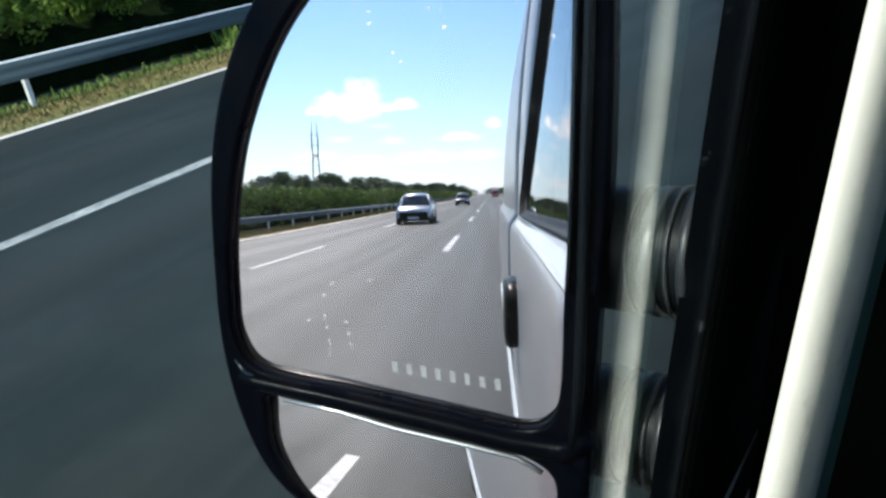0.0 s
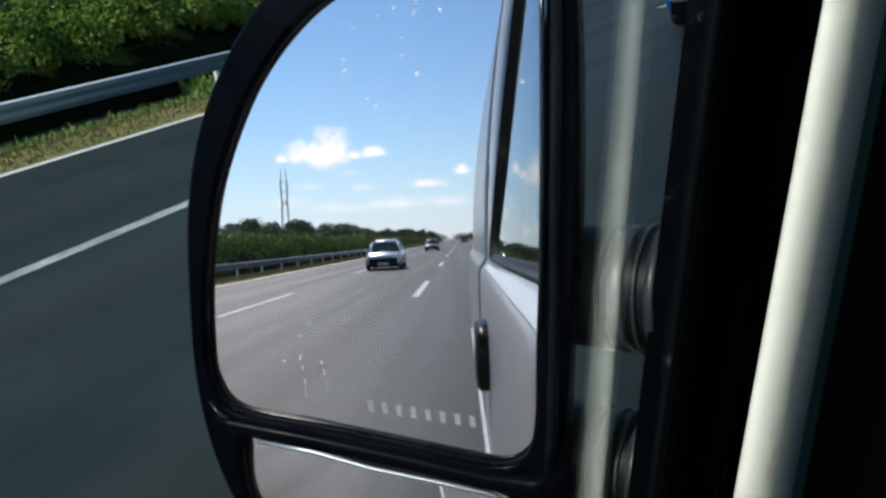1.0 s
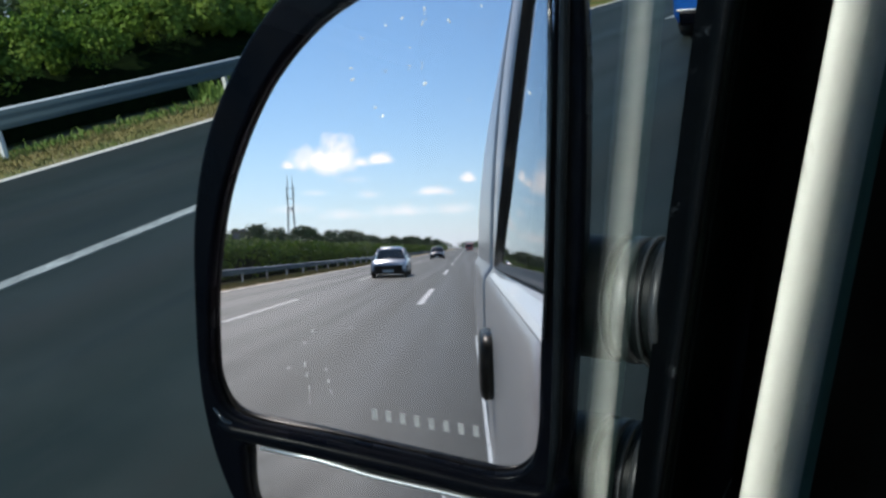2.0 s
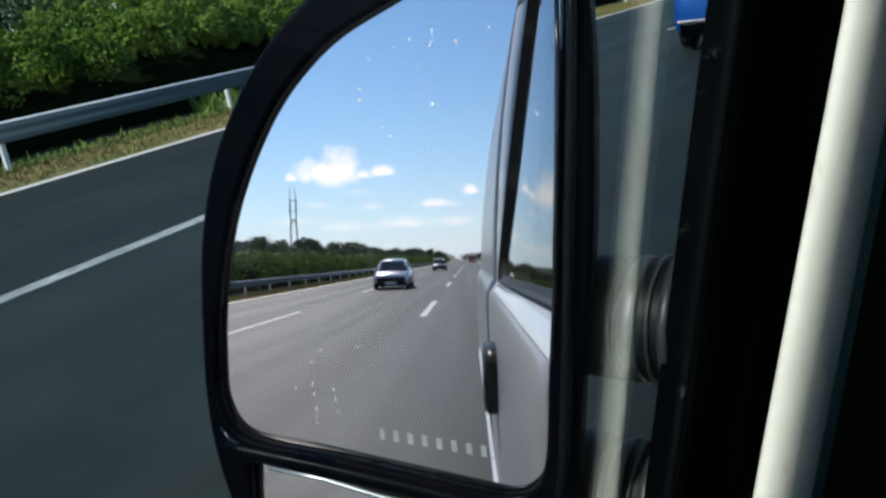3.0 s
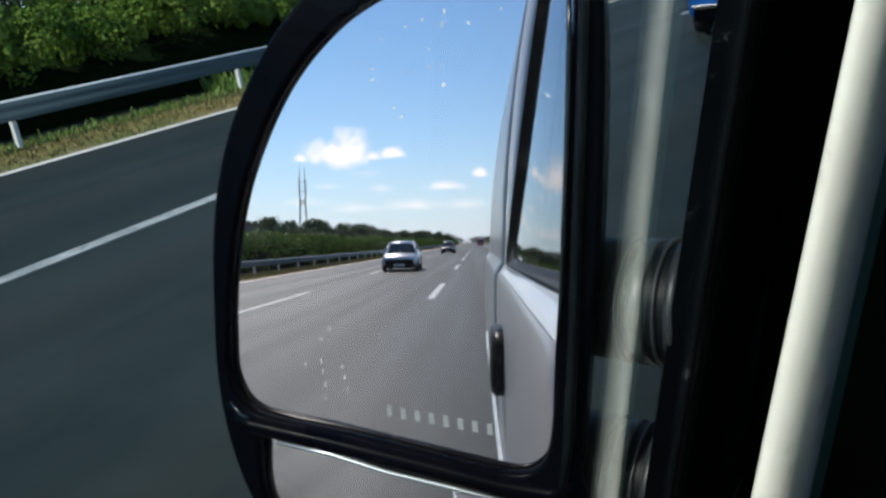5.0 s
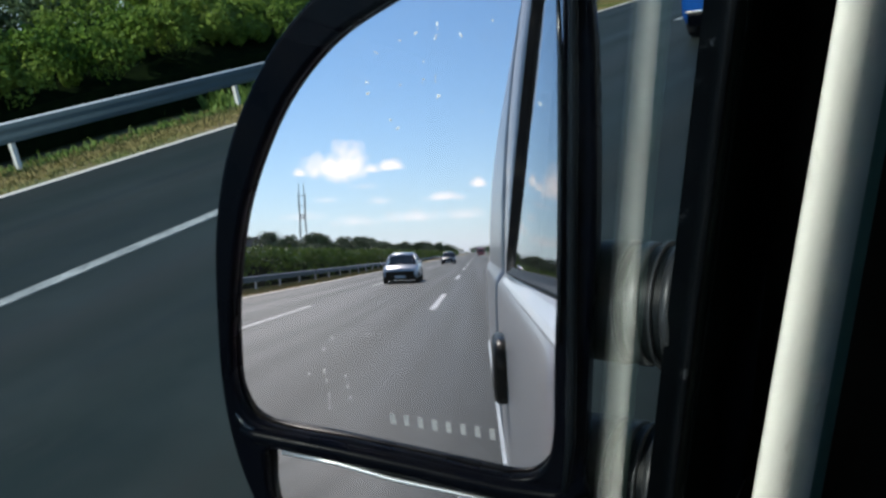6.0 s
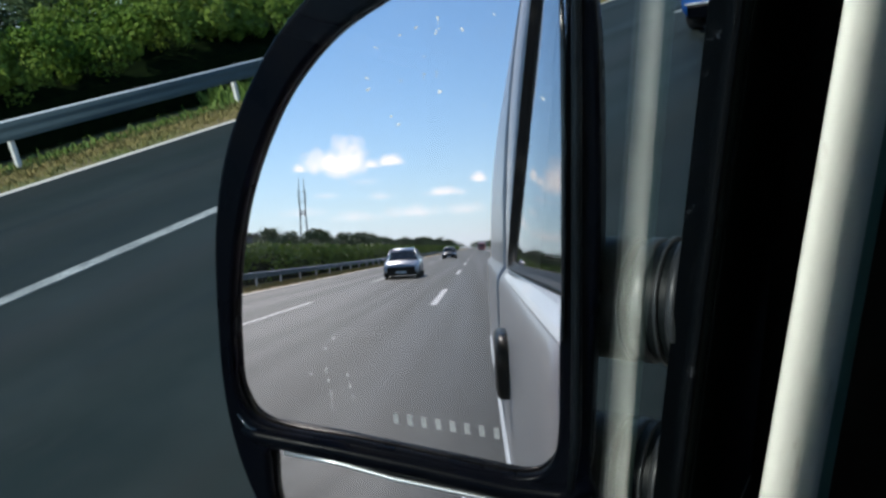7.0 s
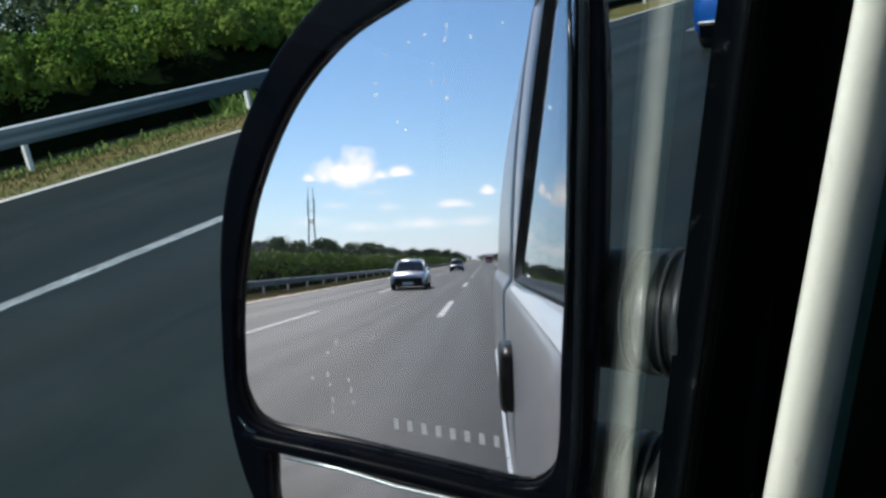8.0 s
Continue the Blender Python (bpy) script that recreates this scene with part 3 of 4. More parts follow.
for k, (x, y, s, a, src) in enumerate((
        (-24, -150, 0.72, 40, t_b), (-26, -165, 0.62, 120, t_c), (-27, -176, 0.75, 200, t_a), (-29, -215, 0.95, 300, t_b),
        (-26, -236, 0.9, 20, t_c), (-27, -262, 1.1, 80, t_a), (-24, -285, 1.0, 160, t_c), (-28, -310, 1.15, 240, t_b),
        (-24, -345, 1.1, 310, t_a), (-22, -380, 1.2, 45, t_c), (-25, -420, 1.35, 95, t_b), (-20, -460, 1.3, 150, t_a),
        (-21, -84, 0.5, 15, t_c), (-24, -62, 0.5, 70, t_b), (-23, -72, 0.45, 170, t_a), (-23, -96, 0.55, 250, t_c), (-24, -132, 0.7, 200, t_c))):
    o = copy_thing(src, pose(x, y, 0, 0, 0, a))
    o.scale = (s, s, s * (0.94 + 0.03 * (k % 4)))

r_ = random.Random(77)
for k in range(46):
    y = -128 - 7.5 * k - r_.uniform(0, 5)
    s = r_.uniform(0.55, 0.95) * (1.0 + 0.0009 * -y)
    o = copy_thing((t_a, t_b, t_c)[k % 3], pose(-23.5 - r_.uniform(0, 9), y, 0, 0, 0, r_.uniform(0, 360)))
    o.scale = (s * 1.15, s * 1.15, s)
for x, y, s, a, src in ((-34.5, -111.5, 0.95, 60, t_c), (-31.0, -113.0, 0.85, 150, t_a), (-33.0, -105.0, 0.72, 260, t_b), (-41.5, -122.0, 1.05, 30, t_a), (-37.5, -124.0, 1.0, 190, t_c), (-29.0, -104.0, 0.8, 330, t_c), (-27.0, -120.0, 0.95, 220, t_a)):
    o = copy_thing(src, pose(x, y, 0, 0, 0, a))
    o.scale = (s, s, s)
t_d = copy_thing(t_b, pose(-24.6, -102.5, 0, 0, 0, 130))
t_d.scale = (1.0, 1.0, 1.05)

# far woods round the horizon
r_ = random.Random(31)
cl = []
for k in range(420):
    y = -460 - 900 * (k / 420) ** 1.3
    x = -18 - r_.uniform(0, 60) - (k % 7) * 6
    cl.append((x, y, r_.uniform(1.5, 8.5), r_.uniform(2.0, 4.2)))
for k in range(160):
    cl.append((r_.uniform(-16, 90), -1330 - r_.uniform(0, 60), r_.uniform(1.5, 9), r_.uniform(3.0, 6.0)))
for k in range(200):
    cl.append((12 + r_.uniform(0, 40), -120 - 1200 * (k / 200), r_.uniform(1.5, 8), r_.uniform(2.0, 4.0)))
for k in range(160):
    cl.append((-40 - r_.uniform(0, 60), 60 + 600 * (k / 160), r_.uniform(1.5, 8), r_.uniform(2.0, 4.5)))
v, f = leaf_cloud(cl, 0.95, 34000, r_)
me = bpy.data.meshes.new("far_woods")
me.from_pydata(v, [], f)
me.materials.append(tree_leaf.m)
tagged(new("far_woods", me), "distant hazy green woodland along the motorway", "woodland", kind="stuff")

# ================= farm building beyond the hedge =================
barn = thing("farm_building", "grey farm building with a flat dark roof behind the hedge", "building", (-37.0, -116.0, 0))
for name, x0, x1, y0, y1, z0, z1, mat, label in (("wall", -1.3, 1.3, -4, 4, -0.2, 4.7, barn_wall, "grey rendered wall"), ("roof", -1.45, 1.45, -4.2, 4.2, 4.7, 4.95, barn_roof, "dark flat roof"),
                                                 ("annex_wall", 1.3, 3.2, -3, 3, -0.2, 3.7, barn_wall, "lower annex wall"), ("annex_roof", 1.3, 3.35, -3.2, 3.2, 3.7, 3.9, barn_roof, "dark flat roof"), ("chimney", -1.2, -0.5, 0, 0.7, 4.95, 5.5, barn_wall, "")):
    bm = bmesh.new()
    box(bm, x0, x1, y0, y1, z0, z1, 0.03)
    part(name, bm, mat, barn, label)

# ================= power line tower =================
pylon = thing("power_pylon", "slender lattice steel power line tower with twin tips", "pylon", (-61.0, -242.0, 0))


def bars(b, pairs, r):
    for a, c in pairs:
        tube(b, [a, c], r, 5)


for sx in (-1, 1):
    bm = bmesh.new()
    lines = []
    for sy in (-1, 1):
        lines.append(((sx * 1.55, sy * 0.9, -0.3), (sx * 1.0, sy * 0.5, 17.0)))
        lines.append(((sx * 1.0, sy * 0.5, 17.0), (sx * 0.85, 0, 28.0)))
    for k in range(10):
        z0, z1 = 1.7 * k, 1.7 * (k + 1)
        w0, w1 = 1.55 - 0.55 * z0 / 17, 1.55 - 0.55 * z1 / 17
        g = 1 if k % 2 else -1
        lines.append(((sx * w0, g * (0.9 - 0.4 * z0 / 17), z0), (sx * w1, -g * (0.9 - 0.4 * z1 / 17), z1)))
        lines.append(((sx * w0, g * (0.9 - 0.4 * z0 / 17), z0), (sx * (w1 - 0.45), 0, z1)))
    bars(bm, lines, 0.11)
    part("leg", bm, steel_far, pylon)
bm = bmesh.new()
bars(bm, [((-1.35, 0, 23.5), (1.35, 0, 23.5)), ((-1.1, 0, 17.0), (1.1, 0, 17.0)), ((-1.0, 0, 15.6), (1.0, 0, 15.6)), ((-1.1, 0, 17.0), (-1.3, 0, 20.0)), ((1.1, 0, 17.0), (1.3, 0, 20.0)), ((-1.0, 0, 15.6), (1.1, 0, 17.0)), ((1.0, 0, 15.6), (-1.1, 0, 17.0)),
          ((-1.3, 0, 20.0), (-1.35, 0, 24.4)), ((1.3, 0, 20.0), (1.35, 0, 24.4)), ((-1.3, 0, 20.0), (1.3, 0, 20.0))], 0.12)
part("crossarm", bm, steel_far, pylon)


# ================= cars =================
def wheel(parent, x, y, r, w):
    b = bmesh.new()
    prof = [(-w / 2, r * 0.62), (-w / 2, r * 0.94), (-w / 2 + 0.03, r), (w / 2 - 0.03, r), (w / 2, r * 0.94), (w / 2, r * 0.62)]
    rings = [[(dx, math.cos(2 * math.pi * k / 28) * rr, math.sin(2 * math.pi * k / 28) * rr) for k in range(28)] for dx, rr in prof]
    loft(b, rings, caps=False)
    t = part("wheel", b, tyre_mat, parent, "black rubber tyre", smooth=True)
    t.location = (x, y, r)
    b = bmesh.new()
    side = -1 if x < 0 else 1
    rings = []
    for dx, rr in ((0.42, 0.64), (0.30, 0.58), (0.22, 0.30), (0.34, 0.12)):
        rings.append([(side * dx * w, math.cos(2 * math.pi * k / 28) * rr * r, math.sin(2 * math.pi * k / 28) * rr * r) for k in range(28)])
    loft(b, rings)
    part("rim", b, rim_mat, t, "metal wheel rim", smooth=True)
    return t


def car(name, label, place, turn, paint, length=4.5, width=1.78, tall=1.44, tail=0.76):
    """A saloon; its front looks along +y before the turn."""
    c = thing(name, label, "car", place)
    hl, hw = length / 2, width / 2
    # y, half width, sill height, belt height, shoulder inset
    sect = [(-hl, 0.80, 0.42, 0.78, 0.10), (-hl + 0.06, 0.90, 0.30, 0.92, 0.08), (-hl + 0.45, 0.98, 0.22, 0.96, 0.06), (-hl * 0.35, 1.0, 0.20, 0.92, 0.05),
            (hl * 0.30, 1.0, 0.20, 0.90, 0.05), (hl - 0.75, 0.98, 0.20, 0.84, 0.07), (hl - 0.22, 0.92, 0.22, 0.74, 0.10), (hl - 0.04, 0.82, 0.28, 0.62, 0.12), (hl, 0.70, 0.36, 0.54, 0.12)]
    b = bmesh.new()
    rings = []
    for y, wf, z0, z1, ins in sect:
        w = hw * wf
        rings.append([(-w + 0.06, y, z0), (-w, y, z0 + 0.1), (-w, y, z1 - 0.2), (-w + ins * 0.5, y, z1 - 0.06), (-w + ins * 2, y, z1), (0, y, z1 + 0.035),
                      (w - ins * 2, y, z1), (w - ins * 0.5, y, z1 - 0.06), (w, y, z1 - 0.2), (w, y, z0 + 0.1), (w - 0.06, y, z0), (0, y, z0)])
    loft(b, rings)
    part("body", b, paint, c, smooth=True)
    b = bmesh.new()
    cab = [(-hl + 0.35, 0.74, 0.92, 0.94), (-hl + 0.95, 0.66, 0.90, tall - 0.05), (-hl * 0.12, 0.66, 0.88, tall), (hl * 0.22, 0.66, 0.86, tall - 0.06), (hl * 0.55, 0.76, 0.84, 0.86)]
    rings = []
    for y, wf, z0, z1 in cab:
        wt, wb = hw * wf, hw * 0.93
        rings.append([(-wb, y, z0), (-wt, y, z1 - 0.07), (-wt + 0.10, y, z1), (0, y, z1 + 0.02), (wt - 0.10, y, z1), (wt, y, z1 - 0.07), (wb, y, z0)])
    loft(b, rings)
    part("cabin_glass", b, car_glass, c, "dark tinted car windows", smooth=False)
    b = bmesh.new()
    rings = []
    for y, wf, z1 in ((-hl + 0.80, 0.68, tall - 0.10), (-hl + 1.0, 0.67, tall - 0.035), (-hl * 0.12, 0.67, tall + 0.012), (hl * 0.20, 0.67, tall - 0.04), (hl * 0.26, 0.68, tall - 0.10)):
        wt = hw * wf
        rings.append([(-wt - 0.012, y, z1 - 0.09), (-wt + 0.09, y, z1 + 0.012), (0, y, z1 + 0.032), (wt - 0.09, y, z1 + 0.012), (wt + 0.012, y, z1 - 0.09), (0, y, z1 - 0.05)])
    loft(b, rings)
    part("roof", b, paint, c, smooth=True)
    for s in (-1, 1):
        for y0, z0, y1, z1 in ((hl * 0.55, 0.86, hl * 0.24, tall - 0.08), (-hl + 0.38, 0.93, -hl + 0.92, tall - 0.09), (-hl * 0.12, 0.88, -hl * 0.12, tall - 0.04)):
            b = bmesh.new()
            tube(b, [(s * hw * 0.90, y0, z0), (s * hw * 0.685, y1, z1)], 0.035, 8)
            part("pillar", b, paint, c, smooth=True)
        for y, r0 in ((hl - 0.85, 0.32), (-hl + 0.85, 0.32)):
            wheel(c, s * (hw - 0.10), y, r0, 0.21)
        b = bmesh.new()
        box(b, s * hw * 0.66 - 0.17, s * hw * 0.66 + 0.17, hl - 0.30, hl - 0.055, 0.53, 0.665, 0.04)
        part("headlight", b, lamp_glass, c, "clear headlight")
        b = bmesh.new()
        box(b, s * hw * 0.70 - 0.16, s * hw * 0.70 + 0.16, -hl - 0.005, -hl + 0.25, tail, tail + 0.17, 0.03)
        part("tail_light", b, red_glass, c, "red tail light")
        b = bmesh.new()
        box(b, s * (hw + 0.07) - 0.07, s * (hw + 0.07) + 0.07, hl * 0.36, hl * 0.36 + 0.09, 0.90, 1.02, 0.03)
        part("side_mirror", b, paint, c, smooth=True)
    # grille enlarged and a black box added below for the shaded front
    b = bmesh.new()
    box(b, -hw * 0.76, hw * 0.76, hl - 0.16, hl + 0.012, 0.20, 0.585, 0.03)
    part("grille", b, plastic, c, "black front grille, enlarged for the shade around it")
    b = bmesh.new()
    box(b, -hw * 0.86, hw * 0.86, hl - 0.35, hl - 0.015, 0.17, 0.33, 0.04)
    part("front_shade", b, plastic, c, "lower front drawn black for its shade")
    b = bmesh.new()
    box(b, -0.26, 0.26, hl + 0.014, hl + 0.022, 0.27, 0.37)
    part("number_plate", b, plate_mat, c, "blank white plate")
    # black skirt doubles as the dark underside and shadow below the tail
    b = bmesh.new()
    box(b, -hw * 0.80, hw * 0.80, -hl - 0.02, -hl + 0.3, 0.24, 0.46, 0.03)
    part("bumper_skirt", b, plastic, c, "black lower rear bumper, also drawing the shadow under it")
    b = bmesh.new()
    box(b, -hw * 0.83, hw * 0.83, -hl - 0.03, -hl + 0.1, 0.462, 0.485, 0.004)
    part("bumper_strip", b, rim_mat, c, "bright bumper strip")
    b = bmesh.new()
    box(b, -0.26, 0.26, -hl - 0.022, -hl - 0.005, tail - 0.02, tail + 0.09)
    part("number_plate", b, plate_mat, c, "blank white plate")
    c.rotation_euler = (0, 0, radians(turn))
    return c


car("silver_car", "silver saloon car driving behind on the motorway", (-4.05, -35.0, 0), -1.5, silver_paint)
car("dark_car", "dark hatchback car further back on the motorway", (-3.9, -88, 0), 0, dark_paint, 4.1, 1.75, 1.48)
car("blue_car", "bright blue car ahead in the middle lane", (-2.92, 14.9, 0), 0, blue_paint, 4.4, 1.80, 1.52, 0.97)


def lorry(place):
    c = thing("lorry", "small lorry with a red cab and pale box", "lorry", place)
    b = bmesh.new()
    rings = []
    for y, z1, w in ((-1.0, 2.35, 1.05), (0.2, 2.4, 1.07), (0.75, 2.2, 1.05), (1.05, 1.35, 1.04), (1.15, 0.5, 1.0)):
        rings.append([(-w, y, 0.45), (-w, y, z1 - 0.15), (-w + 0.15, y, z1), (w - 0.15, y, z1), (w, y, z1 - 0.15), (w, y, 0.45)])
    loft(b, rings)
    part("cab", b, red_paint, c)
    b = bmesh.new()
    rings = []
    for d in (0.0, 0.02):
        rings.append([(-0.9, 1.075 + d, 1.40), (0.9, 1.075 + d, 1.40), (0.85, 0.80 + d, 2.12), (-0.85, 0.80 + d, 2.12)])
    loft(b, rings)
    part("windscreen", b, car_glass, c, "dark windscreen")
    b = bmesh.new()
    box(b, -1.1, 1.1, -6.0, -1.1, 0.75, 2.9, 0.04)
    part("box_body", b, white_paint, c, "pale box body")
    b = bmesh.new()
    box(b, -0.45, 0.45, -5.8, 0.9, 0.50, 0.72, 0.02)
    part("chassis", b, plastic, c)
    for s in (-1, 1):
        for y in (0.3, -4.6):
            wheel(c, s * 0.9, y, 0.42, 0.26)
        b = bmesh.new()
        box(b, s * 0.75 - 0.14, s * 0.75 + 0.14, 1.06, 1.19, 0.66, 0.84, 0.03)
        part("headlight", b, lamp_glass, c, "clear headlight")
    return c


lorry((0.75, -215, 0))

# ================= the van that carries the camera =================
van = thing("van", "white panel van with black door mirror and trim", "van")
VAN_MID = 0.84
SKIN = [(0.30, -0.140), (0.45, -0.163), (0.62, -0.176), (0.80, -0.182), (1.00, -0.180), (1.12, -0.176), (1.21, -0.173), (1.235, -0.170), (1.243, -0.166), (1.266, -0.148),
        (1.30, -0.146), (1.50, -0.134), (1.70, -0.113), (1.90, -0.084), (2.10, -0.048), (2.22, -0.020), (2.30, 0.050), (2.35, 0.16)]


def skin(z):
    return lerp_table(SKIN, z)


def pane(z):
    """The plane of the driver's window glass."""
    return -0.109 + 0.159 * (z - 1.29)


WIN_Y0, WIN_Y1, WIN_Z0, WIN_Z1 = -1.12, 0.374, 1.275, 2.03
DOOR_Y0, DOOR_Y1 = -1.30, 0.86
ZS = sorted({z for z, _ in SKIN} | {WIN_Z0, WIN_Z1, 0.5, 0.7, 0.9, 1.4, 1.6, 1.8, 2.0})


SILL = [(-2.0, WIN_Z0), (0.16, WIN_Z0), (0.22, 1.11), (0.27, 1.055), (0.40, 1.04), (1.0, 1.04)]


def sill(y):
    """The lower edge of the door window, which dips towards the mirror."""
    return lerp_table(SILL, y)


def ease(t):
    t = min(1.0, max(0.0, t))
    return t * t * (3 - 2 * t)


def pane_at(y, z):
    """The side glass bows outwards towards its rear end."""
    return pane(z) - 0.027 * ease((-0.03 - y) / 0.9)


def rake(y, z):
    """The front end of the window leans a little."""
    return 0.05 * (z - 1.385) * ease((y - 0.05) / 0.28)


def door_skin(y, v):
    """v from 0 to 1: foot of the door to the sill; to 2: up to the window's top; to 3: above."""
    s = sill(y)
    if v <= 1.0:
        ref = 0.45 + (WIN_Z0 - 0.45) * v
        z = 0.45 + (s - 0.45) * v
    elif v <= 2.0:
        ref = WIN_Z0 + (WIN_Z1 - WIN_Z0) * (v - 1)
        z = s + (WIN_Z1 - s) * (v - 1)
    else:
        ref = z = WIN_Z1 + 0.02 * (v - 2)
    x = skin(ref)
    near = 0.82 * ease((y + 1.28) / 0.15) + 0.18 * ease((y + 0.3) / 0.5)
    lean = ease((ref - 1.255) / 0.03)
    return x + (min(pane_at(y, z) - 0.012, x + 0.06) - x) * near * lean, z


def window_skin(y, z):
    """Outer face of the door at a height, for the seal."""
    s = sill(y)
    v = 1.0 + (z - s) / (WIN_Z1 - s)
    if v < 1.0:
        v = max(0.0, (z - 0.45) / (s - 0.45))
    elif v > 2.0:
        v = 2.0 + (z - WIN_Z1) / 0.02
    return door_skin(y, v)[0]


def van_side(sgn):
    inward = (-sgn, 0, 0)

    def flip(x):
        return x if sgn < 0 else 2 * VAN_MID - x

    b = bmesh.new()
    ys = sorted(set(steps(DOOR_Y0 + 0.004, WIN_Y0, 0.1) + steps(WIN_Y0, 0.0, 0.12) + steps(0.0, WIN_Y1, 0.04) + steps(WIN_Y1, DOOR_Y1 - 0.004, 0.12)))
    low = sorted({(z - 0.45) / (WIN_Z0 - 0.45) for z, _ in SKIN if 0.45 <= z < WIN_Z0} | {0.0, 1.0, 0.15, 0.3})
    vs = low + [1.06, 1.2, 1.4, 1.6, 1.8, 2.0, 2.5, 3.0]

    def shape(y, v):
        x, z = door_skin(y, v)
        return (flip(x), y + rake(y, z), z)

    panel(b, shape, ys, vs, lambda y, v: WIN_Y0 < y < WIN_Y1 and 1.0 < v < 2.0, 0.012, inward)
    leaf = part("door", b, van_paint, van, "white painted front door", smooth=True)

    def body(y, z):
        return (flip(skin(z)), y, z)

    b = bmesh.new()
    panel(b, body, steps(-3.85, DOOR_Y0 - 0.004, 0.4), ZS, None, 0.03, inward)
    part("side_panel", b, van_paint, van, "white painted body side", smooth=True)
    b = bmesh.new()
    panel(b, body, [DOOR_Y0 - 0.004, -0.1, DOOR_Y1 - 0.3], [2.054, 2.10, 2.22, 2.30, 2.35], None, 0.03, inward)
    part("cant_rail", b, van_paint, van, smooth=True)
    b = bmesh.new()
    panel(b, body, [DOOR_Y0 - 0.004, -0.1, DOOR_Y1 - 0.004], [0.30, 0.446], None, 0.03, inward)
    part("sill", b, van_paint, van, smooth=True)
    return leaf


door = van_side(-1)
far_door = van_side(1)

# rounded black gasket that carries the glass


def window_ring(inset, dx, plane, rad=0.035):
    """A rounded ring round the window opening, shrunk by inset."""
    y0, y1 = WIN_Y0 + max(inset, 2.4 * inset), WIN_Y1 - inset
    out = []
    for k in range(41):
        y = y0 + (y1 - y0) * k / 40
        z = sill(y) + inset
        edge = min(y - y0, y1 - y)
        if edge < rad:
            z += rad - math.sqrt(max(0.0, rad * rad - (rad - edge) ** 2))
        out.append((y, z))
    for k in range(1, 8):
        out.append((y1, out[40][1] + (WIN_Z1 - inset - rad - out[40][1]) * k / 8))
    for k in range(21):
        y = y1 + (y0 - y1) * k / 20
        z = WIN_Z1 - inset
        edge = min(y - y0, y1 - y)
        if edge < rad:
            z -= rad - math.sqrt(max(0.0, rad * rad - (rad - edge) ** 2))
        out.append((y, z))
    for k in range(1, 8):
        out.append((y0, WIN_Z1 - inset - rad + (out[0][1] - WIN_Z1 + inset + rad) * k / 8))
    return [(plane(y, z) + dx, y + rake(y, z), z) for y, z in out]


def gasket(parent, flip):
    b = bmesh.new()
    rings = [window_ring(-0.003, 0.002, window_skin), window_ring(-0.001, -0.004, window_skin), window_ring(0.004, -0.004, window_skin),
             window_ring(0.006, -0.004, pane_at), window_ring(0.013, -0.006, pane_at), window_ring(0.015, 0.004, pane_at),
             window_ring(0.004, 0.004, pane_at), window_ring(-0.020, 0.004, pane_at)]
    if flip:
        rings = [[(2 * VAN_MID - x, y, z) for x, y, z in r] for r in rings]
    loft(b, rings, caps=False)
    part("window_seal", b, rubber, parent, "black rubber window seal", smooth=True)
    b = bmesh.new()
    ys = steps(WIN_Y0 + 0.009, -0.03, 0.05) + steps(-0.03, WIN_Y1 - 0.009, 0.06)[1:]

    def sheet(y, v):
        z = sill(y) + 0.009 + (WIN_Z1 - 0.018 - sill(y)) * v
        x = pane_at(y, z) - 0.002
        return (2 * VAN_MID - x if flip else x, y + rake(y, z), z)

    panel(b, sheet, ys, [0.0, 0.25, 0.5, 0.75, 1.0], None, 0.004, (-1 if flip else 1, 0, 0))
    g = part("window_pane", b, window_glass, parent, "slightly green side window glass")
    g.visible_shadow = False


gasket(door, False)
gasket(far_door, True)

# flat painted ledge under the window, whitened for the sun on it
bm = bmesh.new()
ys = steps(-1.12, 0.16, 0.1) + [0.18, 0.20]
rings = []
for y in ys:
    f = max(0.0, (y - 0.16) / 0.08)
    d = min(0.0, sill(y) - sill(0.0)) - 0.006 * f
    g = 1.0 - 0.55 * f
    rings.append([(-0.163, y, 1.246 + d), (-0.164, y, 1.2505 + d), (-0.163 + 0.004 * g, y, 1.2505 + d + 0.006 * g), (-0.163 + 0.019 * g, y, 1.2505 + d + 0.0165 * g), (-0.163 + 0.022 * g, y, 1.2505 + d + 0.014 * g), (-0.140, y, 1.240 + d)])
loft(bm, rings)
part("sill_ledge", bm, ledge_sunlit_strip_white, door, "white ledge below the window, whitened as if sunlit", smooth=False)

# door handle in a dark moulded recess, and a rubbing strip
bm = bmesh.new()
rings = []
for dx, g in ((0.012, 0.94), (-0.004, 1.0), (-0.018, 1.0), (-0.026, 0.9), (-0.028, 0.7)):
    ring = []
    for k in range(28):
        a = 2 * math.pi * k / 28
        cy, cz = math.copysign(abs(math.cos(a)) ** 0.6, math.cos(a)), math.copysign(abs(math.sin(a)) ** 0.6, math.sin(a))
        y, z = -0.86 + 0.125 * g * cy, 1.068 + 0.074 * g * cz
        ring.append((skin(z) + dx, y, z))
    rings.append(ring)
loft(bm, rings)
part("door_handle", bm, plastic, door, "black plastic door handle", smooth=True)
